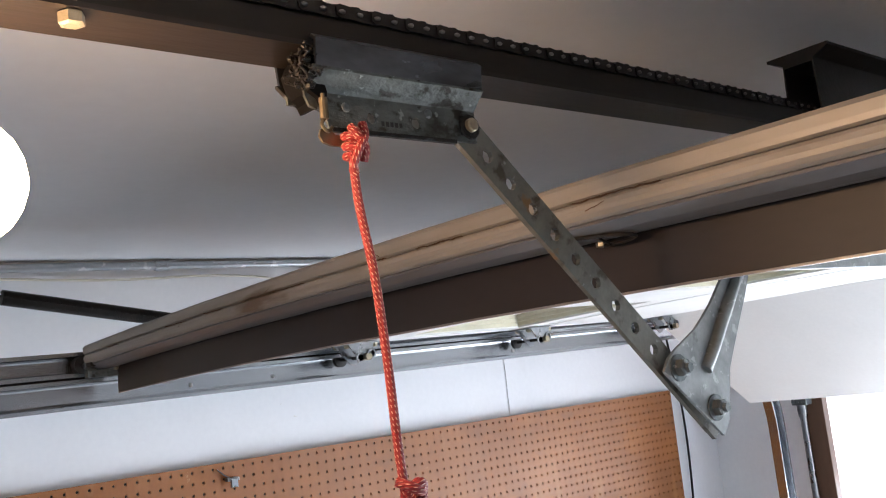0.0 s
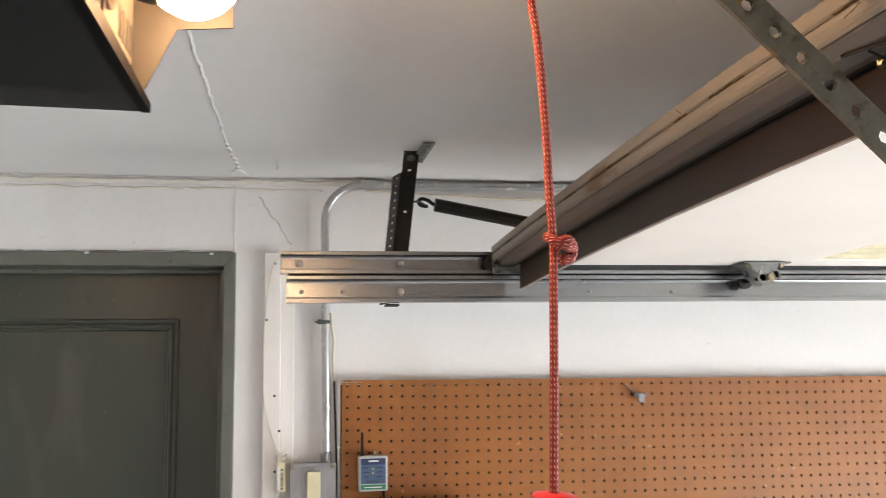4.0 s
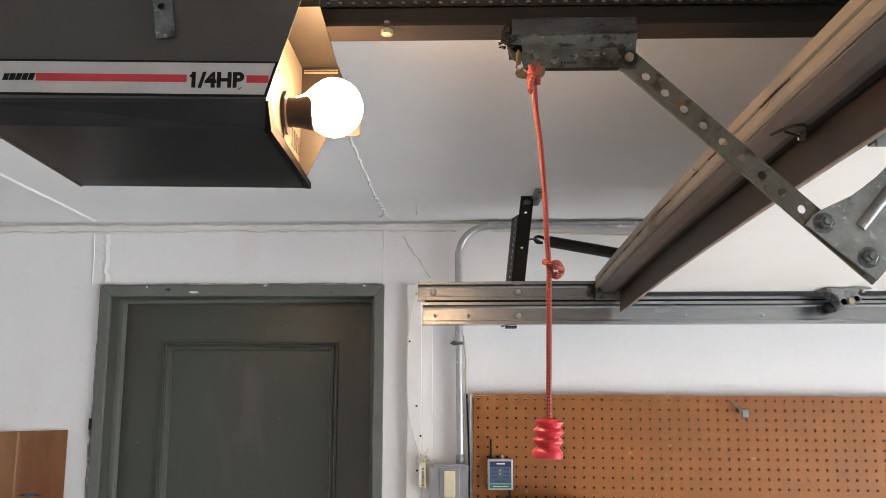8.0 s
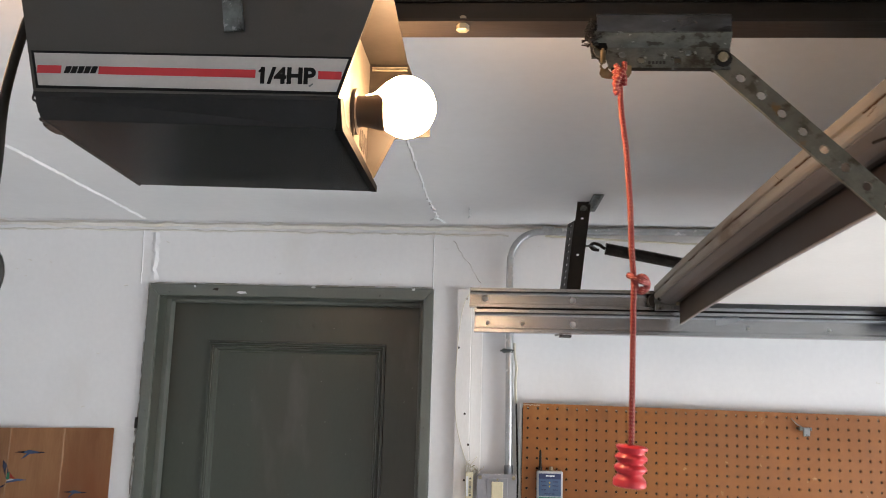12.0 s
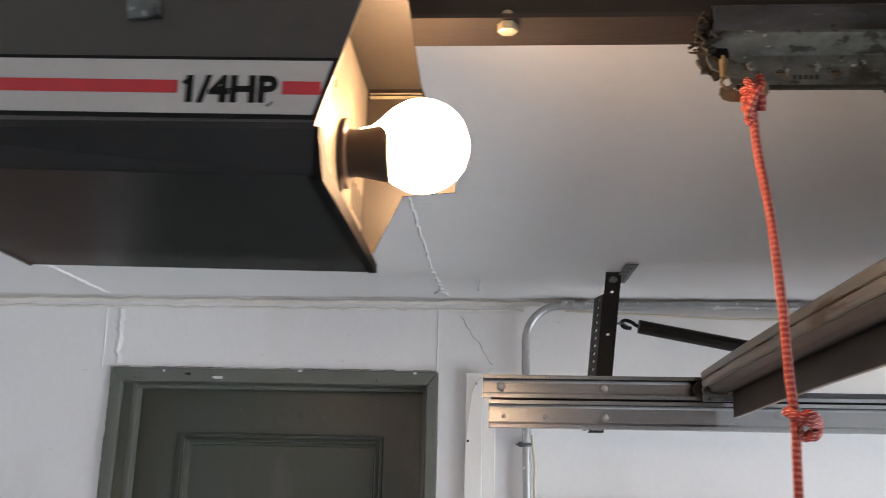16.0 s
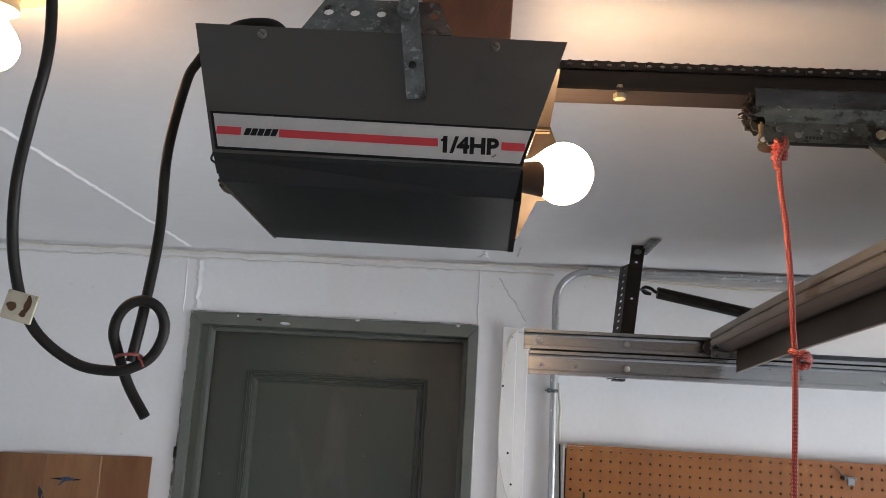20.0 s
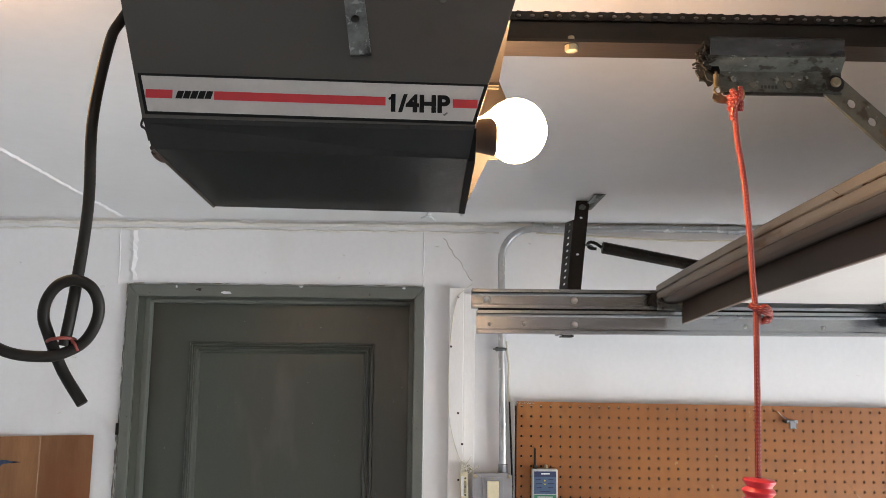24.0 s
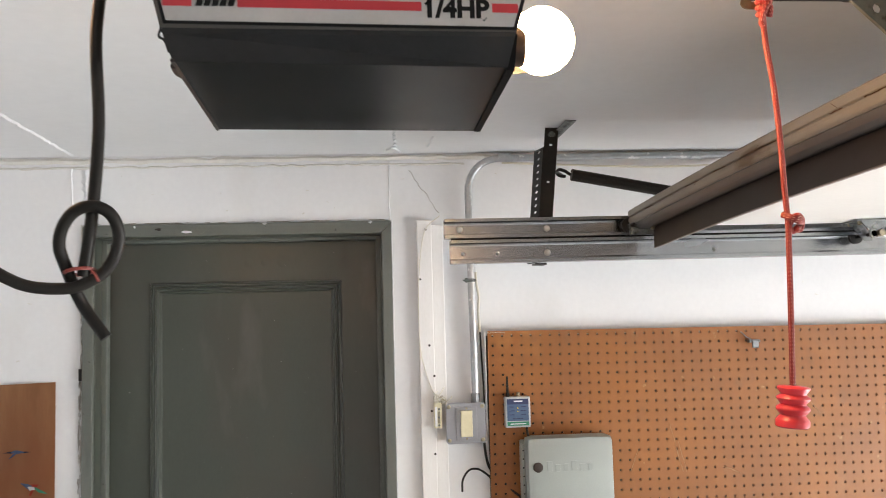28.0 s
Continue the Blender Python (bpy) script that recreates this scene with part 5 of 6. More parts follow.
solo("lumber_block", boxes((-0.057, 0.036, -1.86, -1.40, 2.250, CZ - 0.0005), bevel=0.002), "wood", "reddish-brown wooden block screwed to the ceiling", "wood block")

# ---- power cable and second bulb ----
cab = thing("power_cable", (-0.30, -1.65, 1.82), "thick black cable tied in a loop beside the opener", "cable")
ca = [(-0.350, -1.775, 2.276), (-0.341, -1.765, 2.200), (-0.334, -1.757, 2.132), (-0.332, -1.757, 2.089), (-0.344, -1.745, 2.046), (-0.365, -1.715, 1.997), (-0.367, -1.697, 1.939), (-0.352, -1.682, 1.888), (-0.320, -1.666, 1.860), (-0.289, -1.656, 1.855), (-0.272, -1.652, 1.860), (-0.260, -1.650, 1.869), (-0.2515, -1.653, 1.884), (-0.250, -1.656, 1.898), (-0.255, -1.661, 1.910), (-0.266, -1.665, 1.915), (-0.279, -1.665, 1.911), (-0.288, -1.663, 1.900), (-0.292, -1.658, 1.887), (-0.290, -1.652, 1.874), (-0.281, -1.641, 1.845), (-0.263, -1.640, 1.818)]
part("lead", tube(bmesh.new(), smooth_line(ca, 10), 0.0046, 12), "rubber", cab, smooth=True)
cb = [(-0.276, -1.653, 1.864), (-0.269, -1.656, 1.910), (-0.267, -1.648, 1.979), (-0.271, -1.642, 2.054), (-0.265, -1.634, 2.123), (-0.258, -1.630, 2.146), (-0.240, -1.635, 2.167), (-0.222, -1.640, 2.179), (-0.201, -1.640, 2.184), (-0.183, -1.640, 2.181), (-0.172, -1.640, 2.167), (-0.168, -1.640, 2.146)]
part("lead", tube(bmesh.new(), smooth_line(cb, 10), 0.0046, 12), "rubber", cab, smooth=True)
bm = bmesh.new()
tube(bm, [Vector((-0.2796, -1.65, 1.8678)) + Vector((0.0105 * math.cos(a), 0.010 * math.sin(a), 0.002 * math.cos(a + 0.8))) for a in (k * 0.4 for k in range(17))], 0.0014, 6)
tube(bm, smooth_line([(-0.2796+0.009, -1.65-0.004, 1.8678+0.001), (-0.2796+0.013, -1.65-0.005, 1.8678-0.003), (-0.2796+0.015, -1.65-0.004, 1.8678-0.008)], 3), 0.0012, 6)
part("tie", bm, "tie", cab, "red wire tie")
bm = boxes((-0.0135, 0.0135, -0.0012, 0.0012, -0.012, 0.012), bevel=0.0008)
bmesh.ops.transform(bm, verts=bm.verts[:], matrix=pose(-0.3575, -1.6945, 1.901, 0, 12, 0))
tag = part("tape_tag", bm, "tape", cab, "stained masking tape tag")
rnd = random.Random(41)
for cx, cz, w, h in ((-0.0060, -0.0010, 0.0048, 0.0040), (0.0065, 0.0030, 0.0030, 0.0075), (0.0050, -0.0045, 0.0034, 0.0030)):
    bm = prism(bmesh.new(), [(cx + w * math.cos(a) * rnd.uniform(0.7, 1.15), cz + h * math.sin(a) * rnd.uniform(0.7, 1.15)) for a in (k * 2 * math.pi / 12 for k in range(12))], "y", -0.0016, -0.0012)
    bmesh.ops.transform(bm, verts=bm.verts[:], matrix=pose(-0.3575, -1.6945, 1.901, 0, 12, 0))
    part("rust_stain", bm, "rust", tag, "brown rust stain")

lampb = thing("ceiling_bulb", (-0.515, -1.535, 2.17), "bare lit bulb in a round porcelain ceiling socket", "light bulb")
bm = bmesh.new()
turned(bm, [(0, 0.043), (-0.004, 0.051), (-0.012, 0.053), (-0.012, 0.050), (-0.006, 0.047), (-0.008, 0.034), (-0.016, 0.024), (-0.030, 0.0215), (-0.034, 0.0235), (-0.040, 0.0235), (-0.042, 0.014)], (-0.521, -1.535, CZ - 0.0005), "z", 32)
part("socket", bm, "ivory", lampb, "cream porcelain socket with a rim", smooth=True)
bm = bmesh.new()
turned(bm, [(0.040, 0.0125), (0.030, 0.0135), (0.024, 0.0170), (0.016, 0.0235), (0.007, 0.0282), (0.0, 0.0295), (-0.008, 0.0284), (-0.016, 0.0248), (-0.022, 0.0198), (-0.026, 0.0137), (-0.0288, 0.006), (-0.0295, 0.0008)], (-0.521, -1.535, 2.199), "z", 28)
part("glass", bm, "bulb2", lampb, "glowing bulb", smooth=True)

# ---- wall fittings ----
bd = thing("wall_board", (0.1, -0.02, 0), "white painted vertical board with nail holes", "board")
bm = boxes((0.066, 0.105, -0.020, 0.0, 0.0, 2.098), (0.105, 0.135, -0.012, 0.0, 0.0, 2.085), bevel=0.002)
part("plank", bm, "board", bd)
for x, z in ((0.090, 2.073), (0.072, 1.942), (0.092, 1.769), (0.103, 1.69), (0.094, 1.60), (0.10, 1.49)):
    bm = bmesh.new()
    turned(bm, [(0, 0.003), (-0.0006, 0.003)], (x, -0.020 if x < 0.105 else -0.012, z), "y", 10)
    part("nail_hole", bm, "dark", bd)
part("thin_wire", tube(bmesh.new(), smooth_line([(0.128, -0.014, 2.11), (0.088, -0.022, 2.07), (0.072, -0.023, 1.98), (0.066, -0.023, 1.86), (0.070, -0.023, 1.75), (0.094, -0.023, 1.66), (0.112, -0.022, 1.635)], 8), 0.0012, 6), "wire", bd)

con = thing("conduit", (0.2, -0.02, 1.62), "galvanised conduit bending along the ceiling edge", "conduit")
cp = [(0.209, -0.022, 1.60), (0.2085, -0.022, 1.75), (0.206, -0.022, 1.95), (0.205, -0.022, 2.12)]
arc = [(0.205 + 0.085 * (1 - math.cos(a)), -0.022, 2.175 + 0.085 * math.sin(a)) for a in (k * math.pi / 2 / 10 for k in range(11))]
part("pipe", tube(bmesh.new(), cp + arc + [(0.6, -0.022, 2.264), (1.4, -0.022, 2.266), (XE - 0.01, -0.022, 2.268)], 0.0095, 14), "conduit", con, smooth=True)
for x in (0.305, 0.832, 1.9):
    bm = bmesh.new()
    turned(bm, [(-0.016, 0.0100), (-0.016, 0.0124), (-0.010, 0.0124), (-0.009, 0.0110), (0.009, 0.0110), (0.010, 0.0124), (0.016, 0.0124), (0.016, 0.0100)], (x, -0.022, 2.264), "x", 14)
    bolt(bm, (x, -0.033, 2.264), "y", 0.003, 0.003)
    part("coupling", bm, "conduit", con)
bm = boxes((0.1925, 0.1995, -0.0300, -0.0005, 1.9320, 1.9400), (0.2125, 0.2165, -0.0300, -0.0120, 1.9325, 1.9395), bevel=0.0008)
turned(bm, [(-0.0045, 0.0105), (0.0045, 0.0105)], (0.2062, -0.022, 1.936), "z", 14)
part("strap", bm, "galvdull", con)
bm = tube(bmesh.new(), [(0.1830, -0.0310, 1.936), (0.2180, -0.0345, 1.937)], 0.0021, 8)
bolt(bm, (0.1930, -0.0330, 1.936), "y", 0.0042)
part("strap_screw", bm, "galvdull", con, "rusty clamp screw")
bm = bmesh.new()
turned(bm, [(-0.018, 0.0145), (-0.012, 0.0145), (-0.010, 0.012), (0.012, 0.012), (0.014, 0.0105)], (0.209, -0.022, 1.628), "z", 12)
part("connector", bm, "galv", con)

solo("thin_cable", tube(bmesh.new(), smooth_line([(0.2200, -0.010, 1.958), (0.2220, -0.010, 1.925), (0.2265, -0.011, 1.892), (0.2245, -0.010, 1.850), (0.2270, -0.011, 1.800)], 8), 0.0034, 10), "wire", "white cable sheath beside the conduit", "cable", smooth=True)
solo("thin_cable", tube(bmesh.new(), smooth_line([(0.2270, -0.011, 1.801), (0.2290, -0.011, 1.74), (0.2310, -0.014, 1.68), (0.2330, -0.014, 1.60), (0.2320, -0.016, 1.53)], 8), 0.0024, 8), "rubber", "thin dark cable running behind the conduit", "cable", smooth=True)

sw = thing("light_switch", (0.18, -0.03, 1.515), "grey metal switch box with an ivory rocker", "switch")
part("back_box", boxes((0.132, 0.228, -0.040, 0.0, 1.518, 1.617), bevel=0.006), "boxgrey", sw)
bm = bmesh.new()
cx, cz, hw, hh = 0.1795, 1.568, 0.0515, 0.052
edge = []
for qx, qz in ((1, 1), (-1, 1), (-1, -1), (1, -1)):
    lug = [(hw - 0.002, hh - 0.024), (hw, hh - 0.017), (hw, hh - 0.006), (hw - 0.006, hh), (hw - 0.017, hh), (hw - 0.024, hh - 0.002)]
    edge += [(cx + qx * a, cz + qz * b) for a, b in (lug if qx * qz > 0 else lug[::-1])]
prism(bm, edge, "y", -0.0455, -0.0405)
bmesh.ops.bevel(bm, geom=[e for e in bm.edges if abs(e.verts[0].co.y - e.verts[1].co.y) < 1e-6], offset=0.0012, segments=2, affect="EDGES")
part("cover", bm, "boxgrey", sw, "pressed steel cover with rounded corner lugs")
part("raised_field", boxes((0.1540, 0.2080, -0.0478, -0.0455, 1.5260, 1.6100), bevel=0.0015), "boxgrey", sw)
part("rocker", boxes((0.166, 0.196, -0.053, -0.0475, 1.534, 1.601), bevel=0.0025), "ivory", sw, "yellowed ivory rocker")
for x in (0.1365, 0.2225):
    for z in (1.5255, 1.6105):
        bm = bmesh.new()
        turned(bm, [(0, 0.0052), (-0.002, 0.0045), (-0.0025, 0.002)], (x, -0.0455, z), "y", 12)
        part("screw", bm, "brass", sw)
for z in (1.5295, 1.6060):
    bm = bmesh.new()
    turned(bm, [(0, 0.003), (-0.0015, 0.0025)], (0.181, -0.0478, z), "y", 10)
    part("cover_screw", bm, "brass", sw)

tb = thing("terminal_block", (0.107, -0.03, 1.56), "small yellowed terminal block with loose wires", "terminal")
part("block", boxes((0.0985, 0.1180, -0.040, -0.021, 1.557, 1.622), bevel=0.002), "ivory", tb)
part("metal_strip", boxes((0.1080, 0.1140, -0.0415, -0.0402, 1.570, 1.600), bevel=0.0004), "brass", tb)
part("label_plate", boxes((0.1005, 0.1065, -0.0412, -0.0402, 1.562, 1.612), bevel=0.0003), "white", tb)
for z in (1.565, 1.585, 1.606):
    bm = bmesh.new()
    turned(bm, [(0, 0.0028), (-0.0012, 0.0026), (-0.0018, 0.0014)], (0.1112, -0.0412, z), "y", 10)
    part("screw", bm, "galvdull", tb)
for k, pts in enumerate(([(0.102, -0.035, 1.62), (0.098, -0.04, 1.636), (0.106, -0.045, 1.642), (0.118, -0.04, 1.630), (0.124, -0.035, 1.618)], [(0.108, -0.035, 1.62), (0.112, -0.045, 1.640), (0.120, -0.04, 1.651), (0.127, -0.03, 1.661)], [(0.112, -0.035, 1.618), (0.119, -0.042, 1.633), (0.128, -0.035, 1.634), (0.131, -0.03, 1.615)], [(0.105, -0.038, 1.62), (0.101, -0.048, 1.645), (0.110, -0.04, 1.652)])):
    part("loose_wire", tube(bmesh.new(), smooth_line(pts, 5), 0.0011, 6), "wire", tb)

rs = thing("sensor_receiver", (0.315, -0.03, 1.55), "small grey receiver with a blue label and antenna", "receiver")
part("case", boxes((0.281, 0.347, -0.040, -0.0145, 1.553, 1.632), bevel=0.004), "lightgrey", rs)
part("blue_label", boxes((0.286, 0.342, -0.0406, -0.0402, 1.570, 1.626)), "blue", rs)
part("header_band", boxes((0.286, 0.342, -0.0409, -0.0405, 1.6125, 1.626)), "navy", rs)
part("green_band", boxes((0.286, 0.342, -0.0406, -0.0402, 1.558, 1.568)), "green", rs)
for x0, x1, z in ((0.304, 0.326, 1.6195), (0.291, 0.303, 1.606), (0.322, 0.335, 1.606), (0.291, 0.306, 1.596), (0.321, 0.336, 1.596), (0.293, 0.305, 1.586), (0.322, 0.334, 1.586), (0.300, 0.327, 1.576), (0.294, 0.334, 1.5625)):
    part("printed_bar", boxes((x0, x1, -0.0413, -0.0405, z - 0.0011, z + 0.0011 if z < 1.615 else z + 0.0022)), "white" if z > 1.615 or z < 1.57 else "navy", rs)
for z in (1.603, 1.594):
    bm = bmesh.new()
    turned(bm, [(0, 0.002), (-0.0015, 0.0014)], (0.3135, -0.0406, z), "y", 10)
    part("indicator", bm, "yellow", rs)
bm = bmesh.new()
turned(bm, [(0, 0.0052), (0.006, 0.005), (0.010, 0.0036), (0.048, 0.0028), (0.052, 0.0015)], (0.290, -0.028, 1.632), "z", 12)
part("antenna", bm, "blacksteel", rs, "short black antenna", smooth=True)
part("lead", tube(bmesh.new(), smooth_line([(0.338, -0.026, 1.556), (0.3385, -0.027, 1.545), (0.340, -0.028, 1.532), (0.345, -0.028, 1.518)], 4), 0.0032, 8), "rubber", rs, "short black lead", smooth=True)
bm = bmesh.new()
turned(bm, [(0.0, 0.0060), (0.003, 0.0060), (0.0045, 0.0045), (0.009, 0.0045), (0.010, 0.0030)], (0.318, -0.027, 1.632), "z", 12)
part("cable_gland", bm, "brass", rs, "small metal gland")
rs.location.y -= 0.012

ic = thing("irrigation_controller", (0.433, -0.04, 1.26), "pale grey-green plastic irrigation controller on the pegboard", "controller")
bm = boxes((0.324, 0.546, -0.10, -0.030, 1.262, 1.533), bevel=0.018)
lid = part("lid", bm, "plastic", ic, smooth=True)
part("back_case", boxes((0.318, 0.550, -0.034, -0.0145, 1.258, 1.520), bevel=0.004), "plastic", ic)
bm = bmesh.new()
turned(bm, [(0, 0.0125), (-0.003, 0.0125), (-0.004, 0.0105)], (0.350, -0.10, 1.460), "y", 20)
part("lock", bm, "socket", ic, "round black lock", smooth=True)
hinge = part("hinge_strip", boxes((0.3150, 0.3225, -0.072, -0.034, 1.272, 1.512), bevel=0.0015), "plastic", ic)
for k in range(11):
    bm = bmesh.new()
    turned(bm, [(0, 0.0021), (-0.0006, 0.0019)], (0.3187, -0.072, 1.284 + k * 0.0215), "y", 8)
    part("knuckle_gap", bm, "dark", hinge)
for k in range(6):
    x = 0.374 + k * 0.0205
    part("embossed_mark", boxes((x, x + 0.0130, -0.1009, -0.0995, 1.448, 1.474 if k in (0, 3) else 1.466), bevel=0.001), "plastic", ic)
bm = bmesh.new()
tube(bm, smooth_line([(0.228, -0.02, 1.518), (0.232, -0.022, 1.48), (0.240, -0.022, 1.45), (0.262, -0.022, 1.42), (0.285, -0.022, 1.40), (0.31, -0.025, 1.38), (0.33, -0.025, 1.36)], 8), 0.0035, 8)
tube(bm, smooth_line([(0.168, -0.015, 1.39), (0.170, -0.016, 1.42), (0.186, -0.017, 1.444), (0.210, -0.018, 1.447), (0.236, -0.019, 1.43), (0.258, -0.02, 1.405), (0.275, -0.02, 1.38)], 8), 0.0028, 8)
ic.location.y -= 0.012
solo("wall_cable", bm, "rubber", "thin black cables looping from the switch box", "cable", smooth=True)

rnd = random.Random(17)
for k in range(10):
    pts = [Vector((rnd.uniform(0.100, 0.118), -0.034, rnd.uniform(1.608, 1.622)))]
    for j in range(4):
        pts.append(pts[-1] + Vector((rnd.uniform(-0.010, 0.013), rnd.uniform(-0.006, 0.006), rnd.uniform(-0.004, 0.013))))
        pts[-1].y = min(pts[-1].y, -0.022)
    part("loose_wire", tube(bmesh.new(), smooth_line(pts, 5), rnd.uniform(0.0008, 0.0013), 6), "wire" if k % 3 else "brass", tb)
jb = thing("junction_box", (1.278, -0.02, 2.21), "open white junction box with loose coloured wires", "junction box")
part("box", boxes((1.250, 1.306, -0.045, 0.0, 2.212, 2.254), bevel=0.003), "board", jb)
rnd = random.Random(9)
for k in range(9):
    a = Vector((1.305, -0.03, 2.24))
    pts = [a]
    for j in range(4):
        a = a + Vector((rnd.uniform(-0.005, 0.035), rnd.uniform(-0.008, 0.008), rnd.uniform(-0.03, 0.012)))
        a.y = min(a.y, -0.005)
        pts.append(a)
    part("wire", tube(bmesh.new(), smooth_line(pts, 5), 0.0011, 6), ("wire", "bluewire", "wire", "brass")[k % 4], jb)
bm = bmesh.new()
tube(bm, smooth_line([(0.3, -0.012, 2.25), (0.7, -0.010, 2.235), (0.95, -0.010, 2.24), (1.10, -0.010, 2.232), (1.16, -0.01, 2.215), (1.18, -0.01, 2.17)], 6), 0.003, 7)
tube(bm, smooth_line([(1.31, -0.012, 2.247), (1.6, -0.011, 2.243), (1.9, -0.011, 2.247), (2.5, -0.011, 2.24)], 6), 0.003, 7)
solo("wall_wire", bm, "wire", "old white wire stapled under the ceiling edge", "wire", smooth=True)

# ---- paper with painted birds ----
pp = thing("wall_poster", (-1.3, -0.004, 1.0), "folded brown paper sheet painted with flying birds", "poster")
PX = [-1.75, -1.62, -1.45, -1.29, -1.133, -0.992, -0.853]
PY = [-0.003, -0.018, -0.004, -0.003, -0.021, -0.004, -0.010]


def paper_y(x):
    """How far the folded sheet stands out from the wall."""
    for i in range(len(PX) - 1):
        if x <= PX[i + 1] or i == len(PX) - 2:
            u = (x - PX[i]) / (PX[i + 1] - PX[i])
            return PY[i] + (PY[i + 1] - PY[i]) * u - 0.0012 * math.sin(math.pi * max(0, min(1, u)))


def paper_top(x):
    return 1.6968 + 0.027 * (x + 1.133)


for i in range(len(PX) - 1):
    bm = bmesh.new()
    xs = cuts(6, PX[i], PX[i + 1])
    rows = [[bm.verts.new((x, paper_y(x), z if z else paper_top(x))) for x in xs] for z in (0.95, 1.35, None)]
    for q in range(2):
        for k in range(6):
            bm.faces.new((rows[q][k], rows[q][k + 1], rows[q + 1][k + 1], rows[q + 1][k]))
    bmesh.ops.solidify(bm, geom=bm.faces[:], thickness=0.0006)
    part("fold", bm, "paper", pp, smooth=True)
# Light caught by the fold edges, drawn as pale strips on the paper.
for i, x in ((4, -1.133), (5, -0.992)):
    bm = wobble_strip(bmesh.new(), (x, PY[i] - 0.0006, 0.96), (x, PY[i] - 0.0006, paper_top(x) - 0.001), 0.004, -0.0003, 60, i, 0.0006, (0, 1, 0))
    part("crease", bm, "crease", pp, "pale strip painted as light on the fold edge")


def painted(name, m, x, z, s, poly, lift):
    bm = bmesh.new()
    bm.faces.new([bm.verts.new((x + a * s, paper_y(x + a * s) - 0.0012 - lift, z + b * s)) for a, b in poly])
    bmesh.ops.solidify(bm, geom=bm.faces[:], thickness=0.0004)
    part(name, bm, m, pp)


def bird(x, z, s, q=1):
    """A small blue bird, wings spread."""
    painted("bird_wing", "birddark", x, z, s, [(-0.040 * q, -0.001), (-0.014 * q, 0.003), (0.0, 0.004), (-0.010 * q, -0.003)], 0.0)
    painted("bird_wing", "birddark", x, z, s, [(0.008 * q, 0.002), (0.030 * q, 0.002), (0.044 * q, 0.0), (0.020 * q, -0.003)], 0.0)
    painted("bird_shape", "birdblue", x, z, s, [(-0.018 * q, -0.001), (-0.004 * q, 0.006), (0.004 * q, 0.006), (0.022 * q, 0.002), (0.024 * q, -0.002), (0.002 * q, -0.004)], 0.0003)
    painted("bird_tail", "birdblue", x, z, s, [(-0.006 * q, -0.002), (0.002 * q, -0.003), (-0.014 * q, -0.016), (-0.021 * q, -0.018)], 0.0002)


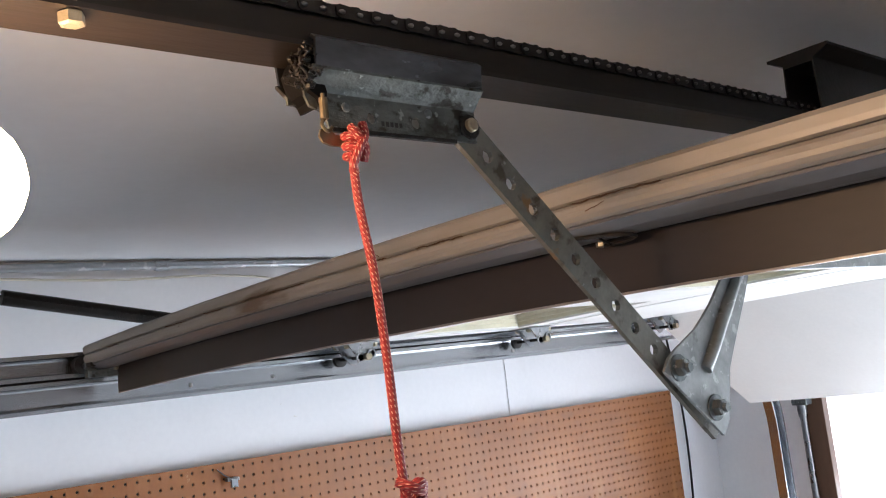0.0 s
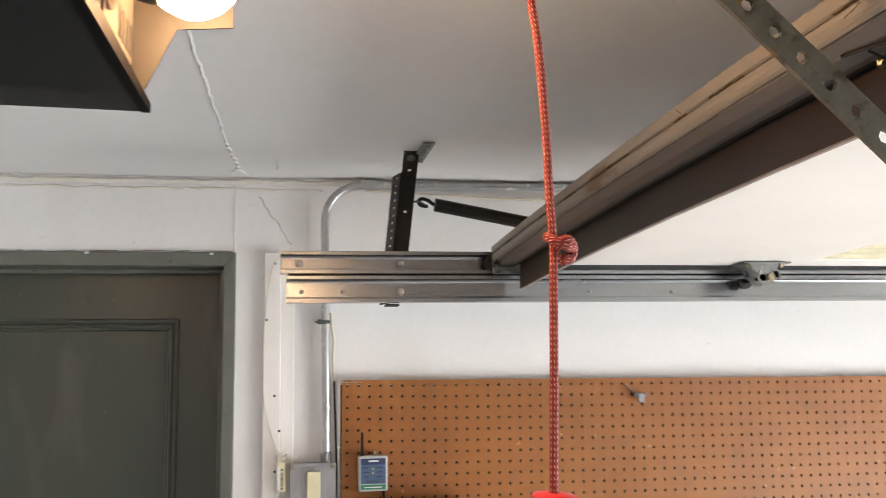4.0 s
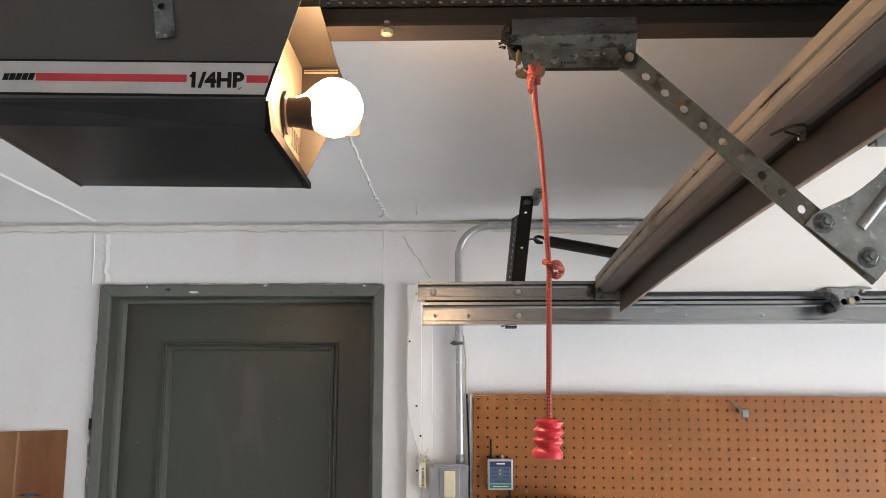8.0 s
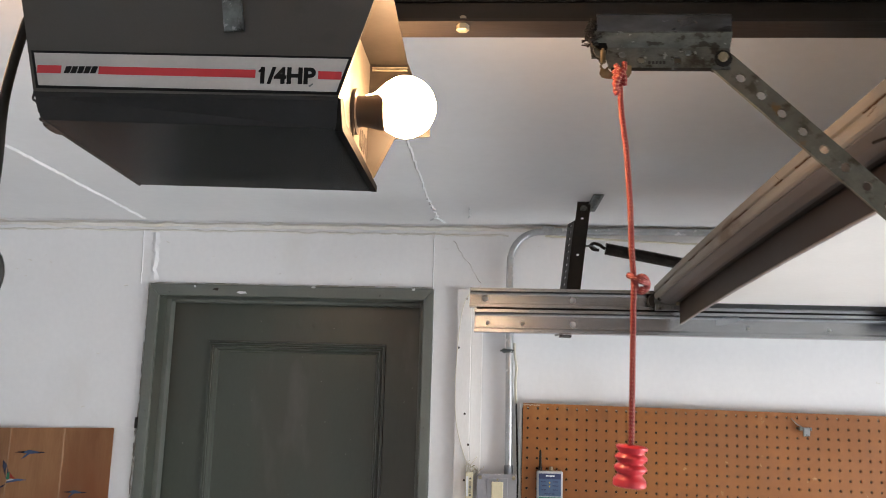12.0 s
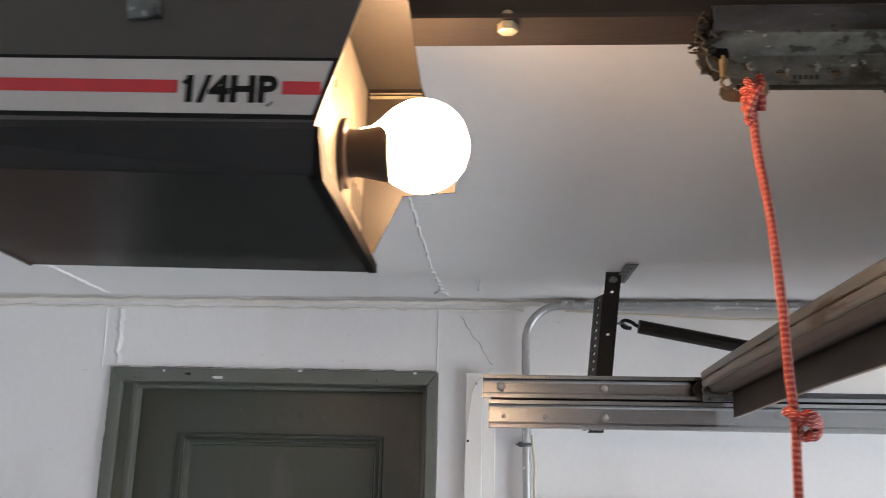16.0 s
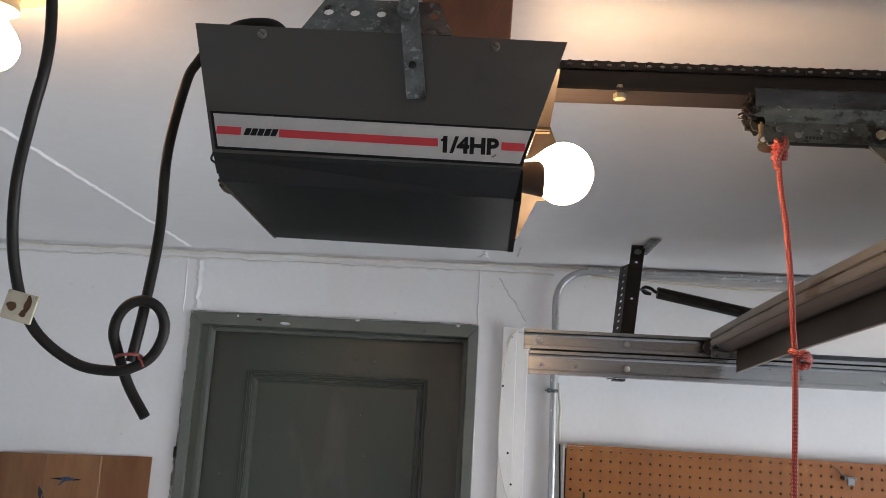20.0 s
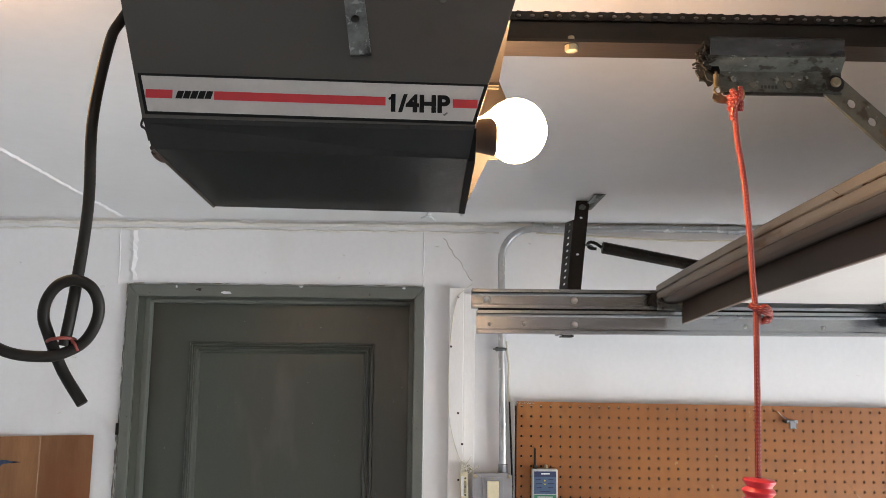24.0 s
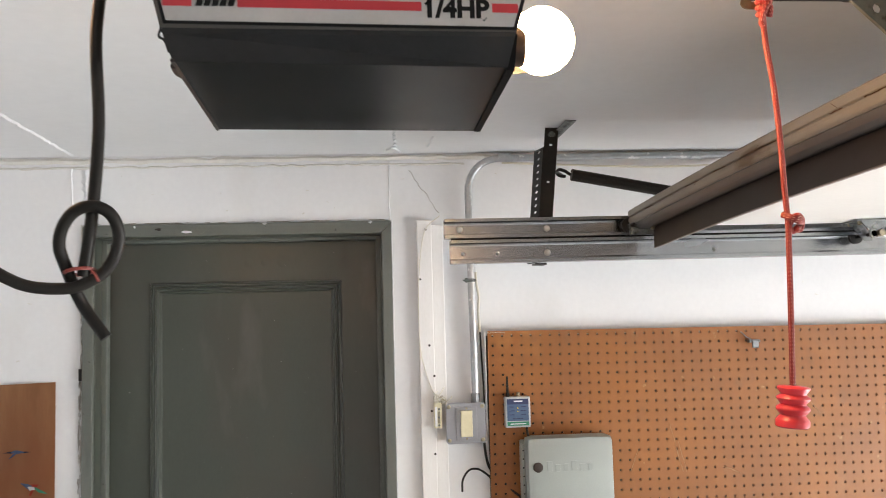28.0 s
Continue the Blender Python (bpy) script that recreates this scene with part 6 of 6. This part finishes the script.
def tall_bird(x, z, s):
    """A bird with one dark wing raised, red and green breast."""
    painted("bird_wing", "birddark", x, z, s, [(-0.012, 0.002), (-0.002, 0.006), (-0.014, 0.042), (-0.026, 0.053), (-0.026, 0.036)], 0.0)
    painted("bird_breast", "green", x, z, s, [(-0.012, 0.002), (-0.002, 0.004), (-0.004, 0.022), (-0.011, 0.018)], 0.0003)
    painted("bird_breast", "birdred", x, z, s, [(-0.003, 0.006), (0.014, 0.004), (0.002, 0.014), (-0.004, 0.022)], 0.0003)
    painted("bird_shape", "birdblue", x, z, s, [(-0.014, -0.008), (-0.002, 0.003), (0.020, 0.005), (0.044, 0.002), (0.016, -0.002), (-0.004, -0.006)], 0.0004)
    painted("bird_shape", "white", x, z, s, [(-0.010, -0.003), (0.010, 0.002), (0.004, 0.004), (-0.010, 0.001)], 0.0006)
    painted("bird_tail", "birddark", x, z, s, [(-0.012, -0.010), (-0.006, -0.005), (-0.020, -0.018), (-0.036, -0.024), (-0.022, -0.014)], 0.0002)


def perched(x, z, s):
    """A painted bird with pale blue wing, red crown and green tail."""
    painted("bird_wing", "birdblue", x, z, s, [(-0.034, 0.016), (-0.012, 0.013), (0.004, 0.004), (-0.008, -0.004)], 0.0)
    painted("bird_shape", "white", x, z, s, [(-0.014, 0.006), (0.002, 0.006), (0.006, -0.002), (-0.008, -0.004)], 0.0003)
    painted("bird_crown", "birdred", x, z, s, [(-0.004, 0.012), (0.014, 0.011), (0.010, 0.004), (-0.002, 0.005)], 0.0004)
    painted("bird_tail", "green", x, z, s, [(0.004, 0.006), (0.018, -0.002), (0.040, -0.015), (0.016, -0.010), (0.002, 0.0)], 0.0002)
    painted("bird_leg", "birdred", x, z, s, [(-0.004, -0.002), (0.002, -0.004), (-0.004, -0.018), (-0.010, -0.016)], 0.0001)


bird(-1.0773, 1.6336, 1.0)
tall_bird(-1.1200, 1.5590, 1.0)
bird(-0.9480, 1.5330, 0.85)
perched(-0.9054, 1.4423, 0.95)
bird(-1.215, 1.500, 1.0, -1)

# ---- doorway side ----
jm = thing("doorway_jamb", (2.93, -0.36, 0), "brown wooden garage doorway jamb", "jamb", kind="structure")
part("post", boxes((2.925, 2.96, -0.46, -0.375, 0, 1.72), bevel=0.003), "jamb", jm)
sp2 = thing("door_spring_tube", (2.88, -0.33, 0.9), "galvanised vertical rod beside the doorway", "rod")
bm = bmesh.new()
turned(bm, [(0.9, 0.011), (1.64, 0.011), (1.66, 0.016), (1.70, 0.016)], (2.905, -0.395, 0), "z", 16)
part("rod", bm, "galv", sp2, smooth=True)
part("cap", boxes((2.885, 2.925, -0.425, -0.37, 1.69, 1.72), bevel=0.003), "galvdull", sp2)
solo("hanging_cable", tube(bmesh.new(), smooth_line([(2.70, -0.012, 2.24), (2.72, -0.012, 2.0), (2.76, -0.012, 1.7), (2.75, -0.012, 1.4), (2.70, -0.012, 1.1)], 8), 0.004, 8), "rubber", "dark cable hanging down the wall", "cable", smooth=True)
